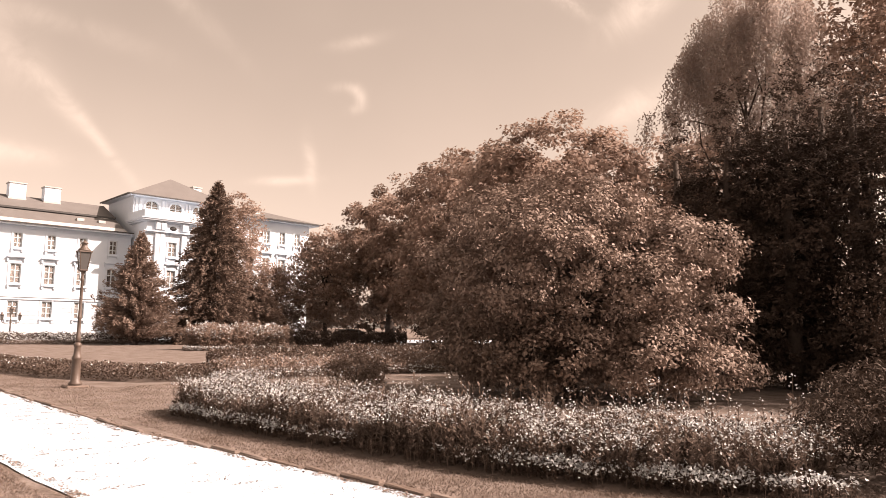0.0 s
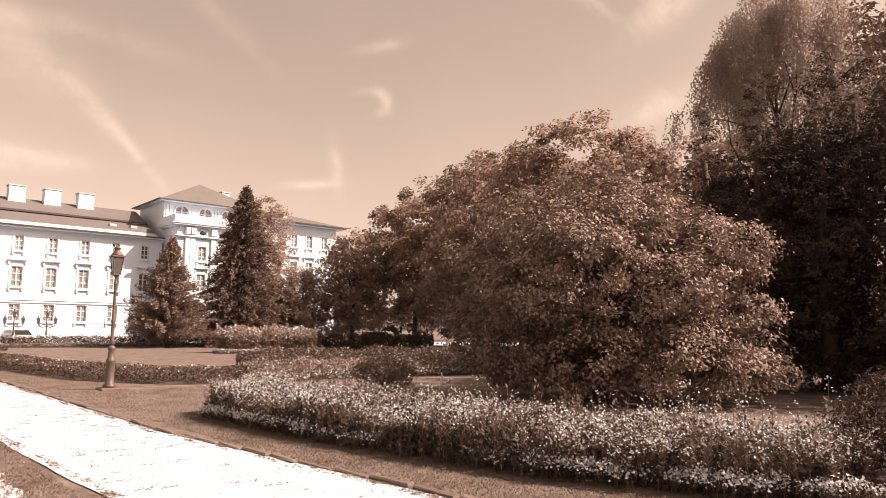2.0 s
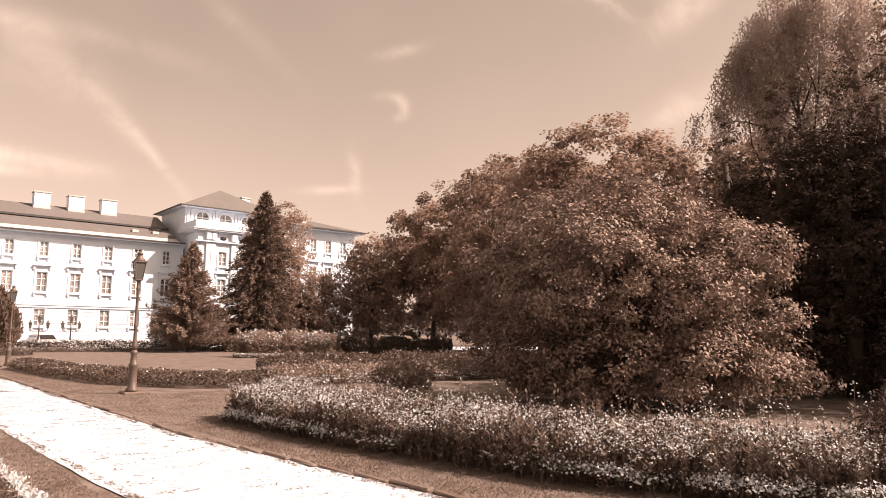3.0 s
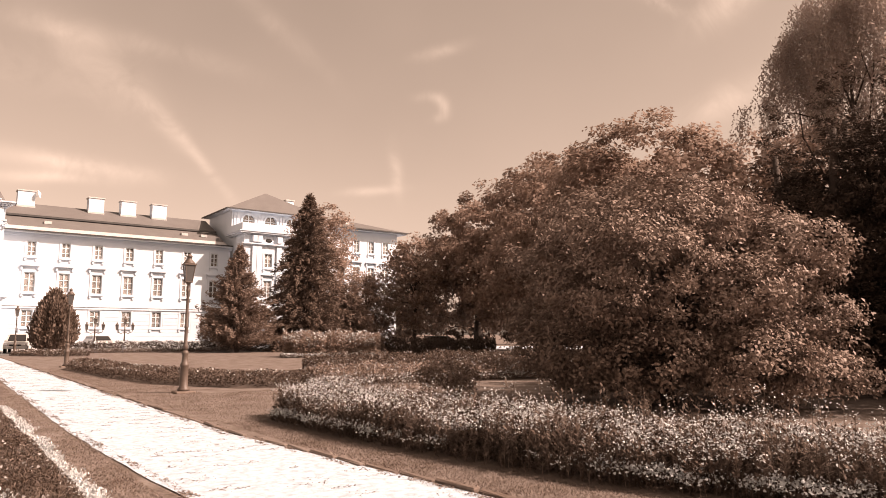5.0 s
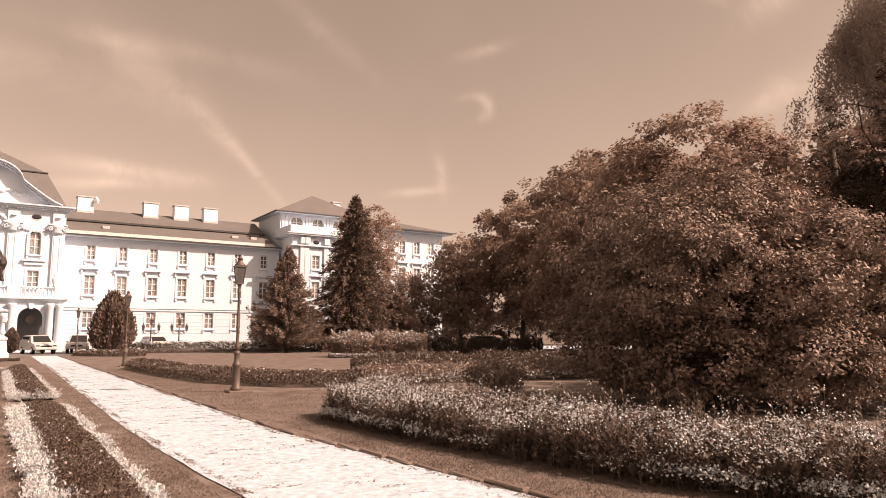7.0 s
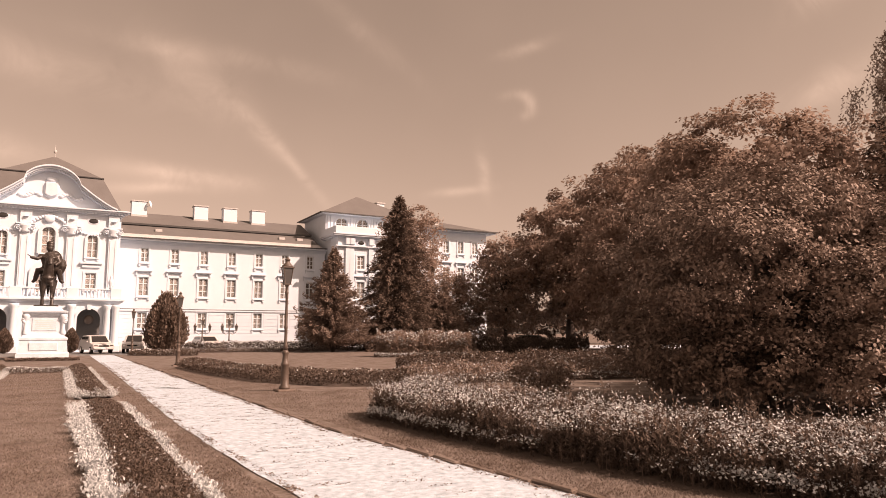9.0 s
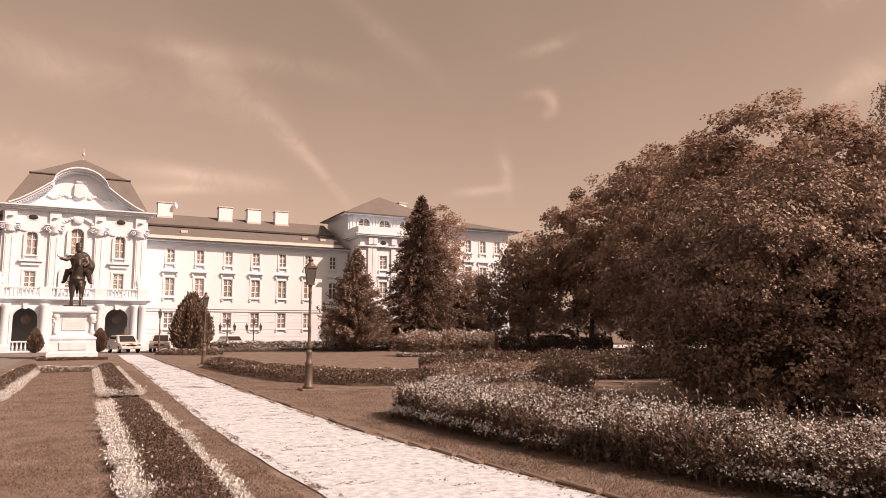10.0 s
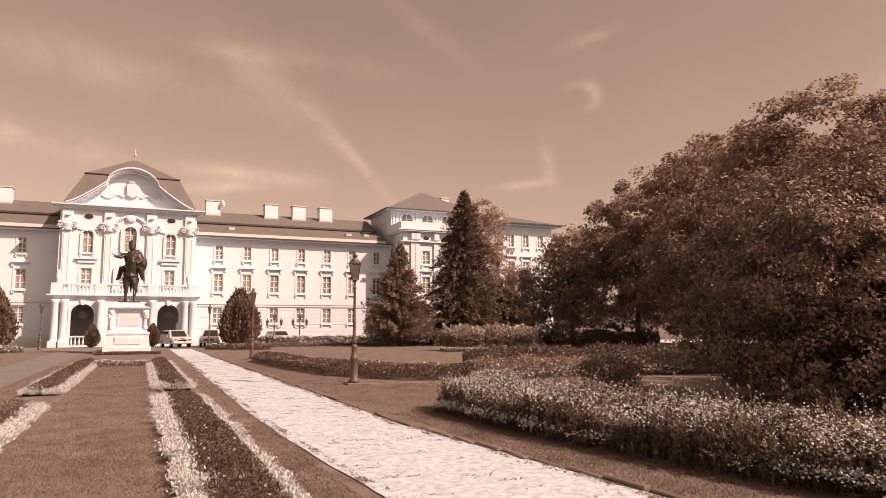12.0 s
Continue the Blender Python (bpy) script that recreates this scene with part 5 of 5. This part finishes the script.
# shrubs beneath the yews
broad_tree("understorey_shrub", (18.0, 3.0, 0), grow_lobes(ry, (0, 0, 2.0), (1.9, 1.9, 1.6), 10), 0.07, 0.08, 9000, "leaf_dark", "loose light-leaved shrub under dark trees", (0, 0, 2.2), "shrub", clump=0.25, low=-0.9)
broad_tree("feathery_shrub", (9.7, 1.6, 0), grow_lobes(ry, (0, 0, 0.62), (1.7, 1.5, 0.72), 16), 0.04, 0.08, 22000, "leaf_dark", "dark feathery shrub beside the flower bed", (0, 0, 0.9), "shrub", clump=0.16, aspect=0.25, low=-0.9)
broad_tree("rose_bush", (10.9, 14.3, 0), grow_lobes(ry, (0, 0, 0.5), (0.85, 0.85, 0.5), 12, 0.34), 0.015, 0.07, 3600, "leaf_bush", "single rose bush on the lawn", (0, 0, 0.8), "shrub", clump=0.14, low=-0.8)

# ---- flower beds ----


def along(line, rng, n, width):
    """n places along a polyline, spread over a width, with how far across (-1 to 1)."""
    L = np.array(line, float)
    seg = np.linalg.norm(np.diff(L, axis=0), axis=1)
    cum = np.r_[0, np.cumsum(seg)]
    s = rng.uniform(0, cum[-1], n)
    i = np.clip(np.searchsorted(cum, s) - 1, 0, len(seg) - 1)
    f = ((s - cum[i]) / seg[i])[:, None]
    p = L[i] * (1 - f) + L[i + 1] * f
    d = (L[i + 1] - L[i]) / seg[i][:, None]
    u = rng.uniform(-1, 1, n)
    endf = np.minimum(1, np.minimum(s, cum[-1] - s) / (width * 0.35)) ** 0.5
    side = np.stack([d[:, 1], -d[:, 0]], axis=1)
    p = p + side * (u * width / 2 * endf)[:, None]
    return p, u, s


def bumpy(p, scale, seed):
    return np.array([noise.noise((x * scale, y * scale, seed)) for x, y in p])


def plants(parent, line, width, height, n_leaf, n_flower, leaf=0.07, flower=0.05, low=0.0, leaf_mat="leaf_bed", petal="petal", seed=1.0, crown=0.45, aspect=0.35, vary=0.3, edge=0.35, upright=0.0):
    """Leaves through the body of a bed, and blossoms in its upper part."""
    rng = rng_new()
    p, u, s = along(line, rng, n_leaf, width)
    h = height * (1 + vary * bumpy(p, 1.3, seed) + 0.6 * vary * bumpy(p, 4.0, seed)) * (1 - edge * np.abs(u) ** 3)
    z = low + (h - low) * rng.uniform(0.03, 1, n_leaf) ** 0.7
    P = np.c_[p, z]
    N = unit(np.c_[rng.normal(size=(n_leaf, 2)) * 0.8, np.abs(rng.normal(size=n_leaf)) * 0.7 + 0.2])
    N = unit(N * np.array([1, 1, 1 - 0.75 * upright]))
    soup("foliage", leaf_faces(P, N, leaf, aspect, rng), leaf_mat, parent, kind="stuff")
    if n_flower:
        p, u, s = along(line, rng, n_flower, width)
        patch = bumpy(p, 0.9, seed + 7) + 0.5 * bumpy(p, 2.7, seed + 3)
        ok = patch + rng.normal(size=n_flower) * 0.25 > -0.18
        p, u = p[ok], u[ok]
        m = len(p)
        h = height * (1 + vary * bumpy(p, 1.3, seed) + 0.6 * vary * bumpy(p, 4.0, seed)) * (1 - edge * np.abs(u) ** 3)
        z = low + (h - low) * (1 - crown * rng.uniform(0, 1, m) ** 1.5) + 0.03
        N = unit(np.c_[rng.normal(size=(m, 2)) * 0.7, np.abs(rng.normal(size=m)) * 0.7 + 0.25])
        soup("blossoms", star_faces(np.c_[p, z], N, flower, rng), petal, parent, kind="stuff")


def stalk_plants(parent, line, width, height, n, seed, leaf=0.085, flower=0.042, heads=7, bare=0.3, edge=0.12, vary=0.22, leaves=21):
    """Upright plants: each a few stalks with narrow leaves all the way up and loose white heads at their tips."""
    rng = rng_new()
    p, u, s = along(line, rng, n, width)
    swell = 1 + vary * bumpy(p, 1.1, seed) + 0.7 * vary * bumpy(p, 3.2, seed)
    h = height * swell * (1 - edge * np.abs(u) ** 3) * rng.uniform(0.72, 1.16, n)
    lean = rng.normal(size=(n, 2)) * 0.10
    j = np.repeat(np.arange(n), leaves)
    f = rng.uniform(0.04, 1.0, len(j)) ** 0.85
    a = rng.uniform(0, 2 * math.pi, len(j))
    out = np.stack([np.cos(a), np.sin(a)], axis=1)
    reach = 0.05 * (1.25 - 0.75 * f) * rng.uniform(0.4, 1.3, len(j))
    base = p[j] + lean[j] * (f * h[j])[:, None] + out * reach[:, None]
    P = np.c_[base, h[j] * f]
    D = unit(np.c_[out, rng.uniform(0.1, 1.1, len(j))])
    S = np.c_[-out[:, 1], out[:, 0], np.zeros(len(j))]
    L = (leaf * rng.uniform(0.6, 1.3, len(j)))[:, None]
    soup("foliage", np.stack([P - D * L * 0.5, P + S * L * 0.17 + D * L * 0.05, P + D * L * 0.5, P - S * L * 0.17 + D * L * 0.05], axis=1), "leaf_bed", parent, kind="stuff")
    # thin stems
    foot, tip = np.c_[p, np.zeros(n)], np.c_[p + lean * h[:, None], h + 0.02]
    w = np.c_[rng.normal(size=(n, 2)), np.zeros(n)]
    w = unit(w) * 0.005
    soup("stems", np.stack([foot - w, foot + w, tip + w * 0.5, tip - w * 0.5], axis=1), "leaf_bed", parent, kind="stuff")
    # heads, in drifts with bare plants between them
    drift = bumpy(p, 0.8, seed + 7) + 0.6 * bumpy(p, 2.6, seed + 3) + rng.normal(size=n) * 0.28
    on = np.flatnonzero(drift > np.quantile(drift, bare))
    j = np.repeat(on, heads)
    m = len(j)
    off = rng.normal(size=(m, 3)) * np.array([0.04, 0.04, 0.03])
    drop = rng.uniform(0, 1, m) ** 2.2 * 0.16 * h[j]
    P = np.c_[p[j] + lean[j] * h[j][:, None], h[j] - drop + 0.03] + off
    N = unit(np.c_[rng.normal(size=(m, 2)) * 0.7, np.abs(rng.normal(size=m)) * 0.7 + 0.3])
    soup("blossoms", star_faces(P, N, flower, rng, 3, 0.4), "petal", parent, kind="stuff")


def bed_soil(parent, line, width):
    L = [Vector((x, y, 0)) for x, y in line]
    bm = bmesh.new()
    prev = None
    for i, p in enumerate(L):
        d = (L[min(i + 1, len(L) - 1)] - L[max(i - 1, 0)]).normalized()
        sd = Vector((d.y, -d.x, 0)) * width / 2
        row = [bm.verts.new(p + sd * k + Vector((0, 0, hz))) for k, hz in ((-1, 0.006), (-0.8, 0.05), (0, 0.07), (0.8, 0.05), (1, 0.006))]
        if prev:
            for k in range(4):
                bm.faces.new((prev[k], prev[k + 1], row[k + 1], row[k]))
        prev = row
    part("soil", bm, "soil", parent, "dark bed soil", smooth=True)


def bed(label, category="flower bed", name="flower_bed"):
    return thing(name, (0, 0, 0), label, category, kind="stuff")


def shifted(line, off):
    """The line moved sideways, to its right."""
    L = [Vector((x, y, 0)) for x, y in line]
    out = []
    for i, p in enumerate(L):
        d = (L[min(i + 1, len(L) - 1)] - L[max(i - 1, 0)]).normalized()
        q = p + Vector((d.y, -d.x, 0)) * off
        out.append((q.x, q.y))
    return out


# the long bed along the path
FRONT = [(5.25, 12.4), (5.2, 10.3), (5.35, 8.5), (5.5, 6.9), (5.72, 5.6), (6.0, 4.4), (6.5, 3.2), (7.3, 1.9)]
b1 = bed("long bed of white flowers over dark leaves beside the lawn")
bed_soil(b1, shifted(FRONT, -0.85), 1.9)
stalk_plants(b1, [(5.75, 12.9)] + shifted(FRONT, -0.95), 1.75, 0.58, 3300, 2.0, bare=0.36, heads=9, flower=0.027)
stalk_plants(b1, shifted(FRONT, -1.35), 0.9, 0.74, 420, 2.6, bare=0.3, heads=6, leaves=18, vary=0.35, flower=0.026)
stalk_plants(b1, shifted(FRONT, -0.16), 0.34, 0.19, 1000, 4.0, leaf=0.06, flower=0.032, heads=11, bare=0.5, edge=0.1, leaves=12)
# strip of low hedge and roses across the lawn
ROSES = [(5.9, 36.0), (6.1, 29.0), (6.7, 23.6), (8.2, 20.6), (10.0, 19.9)]
b2 = bed("low clipped hedge with small pale flowers along the lawn", "hedge", "low_hedge")
bed_soil(b2, ROSES, 1.6)
plants(b2, ROSES, 1.6, 0.5, 22000, 700, 0.09, 0.06, 0.0, leaf_mat="leaf_bed", seed=5.0, vary=0.12)
b3 = bed("rose bed with scattered pale blooms on the lawn", "rose bed", "rose_bed")
R2 = [(9.6, 20.0), (13.0, 20.0), (17.0, 19.4), (22.0, 19.0)]
bed_soil(b3, R2, 2.0)
plants(b3, R2, 2.0, 0.62, 30000, 1500, 0.09, 0.075, 0.0, seed=6.0, crown=0.7, leaf_mat="leaf_bush")
plants(b3, shifted(R2, 0.95), 0.3, 0.3, 4000, 1500, 0.07, 0.07, 0.0, seed=7.0, crown=0.8)
R3 = [(13.0, 27.0), (18.0, 27.5), (24.0, 26.0), (30.0, 25.0)]
b3b = bed("further rose bed of dark leaves", "rose bed", "rose_bed")
plants(b3b, R3, 3.0, 0.75, 16000, 900, 0.13, 0.08, 0.0, seed=6.5, crown=0.6)
# tall round bed
b4 = bed("tall bed of pale canna-like plants with low white border")
C4 = [(20.3, 46.0), (23.0, 44.5), (26.5, 43.0)]
bed_soil(b4, C4, 3.4)
plants(b4, C4, 2.8, 1.7, 18000, 3600, 0.22, 0.13, 0.0, seed=8.0, crown=0.35, leaf_mat="leaf_light", petal="petal", aspect=0.3)
plants(b4, shifted(C4, 1.9), 0.8, 0.28, 5000, 2600, 0.1, 0.08, 0.0, seed=9.0, crown=0.8)
b5 = bed("dark low shrub hedge beside tall flower bed", "hedge", "dark_hedge")
plants(b5, [(27.0, 43.0), (31.0, 41.0), (35.0, 40.0)], 2.6, 1.35, 12000, 0, 0.16, 0.05, 0.0, seed=10.0, leaf_mat="leaf_dark")
# strip before the palace
b6 = bed("flower strip with dark hedge before the palace")
S6 = [(8.0, 66.0), (13.0, 65.5), (20.0, 64.8), (30.0, 64.0)]
plants(b6, shifted(S6, -0.6), 1.3, 0.95, 12000, 500, 0.16, 0.14, 0.0, seed=11.0, leaf_mat="leaf_dark")
plants(b6, shifted(S6, 0.9), 1.6, 0.35, 9000, 2600, 0.12, 0.10, 0.0, seed=12.0, crown=0.8, petal="petal_dim")
b7 = bed("small flower bed below clipped yew")
plants(b7, [(5.6, 60.5), (7.2, 57.5), (9.6, 56.0)], 2.4, 0.45, 7000, 1500, 0.12, 0.10, 0.0, seed=13.0, crown=0.8, petal="petal_dim")
b7b = bed("small flower bed below clipped yew")
plants(b7b, [(-8.4, 60.5), (-10.0, 57.5), (-12.4, 56.0)], 2.4, 0.45, 7000, 2200, 0.12, 0.10, 0.0, seed=13.5, crown=0.8)


def silver(parent, line, width, height, n, seed):
    """Tufts of narrow white leaves that rise outwards."""
    rng = rng_new()
    m = max(3, n // 60)
    p, u, s = along(line, rng, m, width)
    p = p + 0.09 * np.stack([bumpy(p, 2.4, seed), bumpy(p, 2.4, seed + 5)], axis=1)
    lump = 1 + 0.5 * bumpy(p, 3.1, seed + 2)
    j = rng.randint(0, m, n)
    a = rng.uniform(0, 2 * math.pi, n)
    lean = rng.uniform(0.1, 1.3, n)
    D = unit(np.stack([np.cos(a) * lean, np.sin(a) * lean, np.ones(n)], axis=1))
    h = height * (lump * (1 + 0.45 * rng.uniform(-1, 1, m)))[j] * rng.uniform(0.3, 0.9, n)
    P = np.c_[p[j], np.zeros(n)] + D * h[:, None]
    D = unit(D + 0.7 * rng.normal(size=(n, 3)))
    S = unit(np.cross(D, rng.normal(size=(n, 3))))
    L = (0.046 * rng.uniform(0.6, 1.3, n))[:, None]
    soup("silver_leaves", np.stack([P - D * L * 0.5, P + S * L * 0.19, P + D * L * 0.5, P - S * L * 0.19], axis=1), "silver_leaf", parent, "white narrow leaves", kind="stuff")


def parterre(x_in, x_out, y0, y1, end_near, label):
    """A narrow bed of dark plants with white edging along both sides, and along its near end."""
    b = bed(label)
    xm = (x_in + x_out) / 2
    w = abs(x_out - x_in)
    k = (y1 - y0)
    bed_soil(b, [(xm, y0), (xm, (y0 + y1) / 2), (xm, y1)], w)
    plants(b, [(xm, y0), (xm, y1)], w * 0.78, 0.25, int((2700 if y0 < 10 and x_in > 0 else 900) * k), int(40 * k), 0.04 if y0 < 10 else 0.08, 0.035, 0.0, seed=y0 + 3, leaf_mat="leaf_bed", petal="petal_dim", upright=0.8, aspect=0.3)
    for x, wide, tall, many in ((x_in, 0.23, 0.19, 1.15), (x_out, 0.14, 0.14, 0.75)):
        stop = min(y1, 34.2) if x == x_in else y1
        silver(b, [(x, y0), (x, stop)], wide, tall, int((1900 if y0 < 10 else 600) * many * k), y0 + x)
    if end_near:
        silver(b, [(x_in, y0 + 0.1), (x_out, y0 + 0.1)], 0.3, 0.22, 1500, y0 + 9)
    return b


for s in (1, -1):
    xi, xo = AXIS + s * 1.13, AXIS + s * 2.0
    parterre(xi, xo, 2.0, 17.3 if s > 0 else 16.0, False, "narrow bed of dark plants edged with white flowers")
    parterre(xi, xo, 19.6, 37.0, True, "narrow parterre bed edged with white flowers, square end")
be = bed("row of white flowers across the lawn before statue")
plants(be, [(AXIS - 1.2, 34.2), (AXIS + 1.2, 34.2)], 0.4, 0.22, 1500, 900, 0.07, 0.06, 0.0, seed=3.3, crown=0.9)
be2 = bed("dark planted bed at the foot of the monument")
plants(be2, [(AXIS - 2.0, 50.3), (AXIS + 2.0, 50.3)], 1.2, 0.18, 3000, 60, 0.12, 0.06, 0.0, seed=3.9, petal="petal_dim")

# ---- kerb stones ----
kerb = thing("kerb", (0, 0, 0), kind="structure")
rk = np.random.RandomState(8)


def stone_mesh(l):
    bm = box(-0.05, 0.05, -l / 2, l / 2, -0.05, 0.05, 0.018)
    for v in bm.verts:
        v.co += Vector((rk.uniform(-1, 1), rk.uniform(-1, 1), rk.uniform(-1, 1))) * 0.009
    return mesh_of("kerb_stone", bm, "kerb")


STONES = [stone_mesh(0.62) for _ in range(6)]
y = 2.0
while y < 60:
    if not 10.2 < y < 10.75:
        x = path_right(y) + 0.05 + 0.04 * noise.noise((y * 0.7, 3, 0))
        place("kerb_stone", STONES[rk.randint(6)], kerb, (x, y, rk.uniform(-0.03, 0.008)), rk.uniform(-4, 4))
    y += 0.64

# ---- grass blades and litter near the path ----


def blades(name, areas, n, tall, label):
    rng = rng_new()
    a = np.array(areas, float)
    w = (a[:, 1] - a[:, 0]) * (a[:, 3] - a[:, 2])
    i = rng.choice(len(a), size=n, p=w / w.sum())
    x = a[i, 0] + (a[i, 1] - a[i, 0]) * rng.uniform(0, 1, n)
    y = a[i, 2] + (a[i, 3] - a[i, 2]) * rng.uniform(0, 1, n)
    P = np.stack([x, y, np.zeros(n)], axis=1)
    ang = rng.uniform(0, 2 * math.pi, n)
    S = np.stack([np.cos(ang), np.sin(ang), np.zeros(n)], axis=1) * 0.006
    tip = np.stack([rng.normal(size=n) * 0.02, rng.normal(size=n) * 0.02, tall * rng.uniform(0.4, 1.2, n)], axis=1)
    ob = soup(name, np.stack([P - S, P + S, P + tip], axis=1), "blade", kind="stuff")
    return tagged(ob, label, "grass")


blades("grass", [(4.45, 6.4, 3, 12.5), (1.5, 2.02, 4, 12), (-1.6, 0.4, 5, 12), (6, 8.5, 1.5, 4.5)], 100000, 0.026, "short mown grass blades beside path")
blades("grass", [(4.36, 12.0, 12.5, 19.0), (4.36, 6.2, 19, 36), (1.5, 2.02, 12, 34), (-1.6, 0.4, 12, 36), (-3.4, -2.7, 10, 36)], 95000, 0.03, "thin mown grass on the lawn")


def litter(across, y0, y1, spots, per, size, spread, label, mat):
    """Bits of leaf and stone that lie in loose patches."""
    rng = rng_new()
    cy = rng.uniform(y0, y1, spots)
    lo, hi = np.array([across(v) for v in cy]).T
    C = np.stack([lo + (hi - lo) * rng.uniform(0, 1, spots), cy], axis=1)
    n = spots * per
    j = rng.randint(0, spots, n)
    P = np.c_[C[j] + rng.normal(size=(n, 2)) * np.array(spread) * rng.uniform(0.4, 1.5, spots)[j][:, None], np.full(n, 0.018)]
    lo, hi = np.array([across(v) for v in P[:, 1]]).T
    P = P[(P[:, 0] > lo) & (P[:, 0] < hi)]
    N = unit(np.c_[rng.normal(size=(len(P), 2)) * 0.4, np.ones(len(P))])
    ob = soup("path_litter", leaf_faces(P, N, size, 0.7, rng, 0.6), mat, kind="stuff")
    return tagged(ob, label, "litter")


litter(lambda y: (path_left(y) + 0.02, path_right(y) - 0.02), 4, 45, 330, 22, 0.02, (0.10, 0.05), "dry leaves and dirt in patches on gravel path", "kerb")
litter(lambda y: (path_left(y) - 0.06, path_left(y) + 0.16), 4, 45, 150, 34, 0.025, (0.04, 0.2), "dirt and grass along the path's worn edge", "blade")
litter(lambda y: (path_right(y) - 0.16, path_right(y) + 0.2), 3, 45, 220, 40, 0.03, (0.05, 0.25), "grass and dirt over the kerb", "blade")
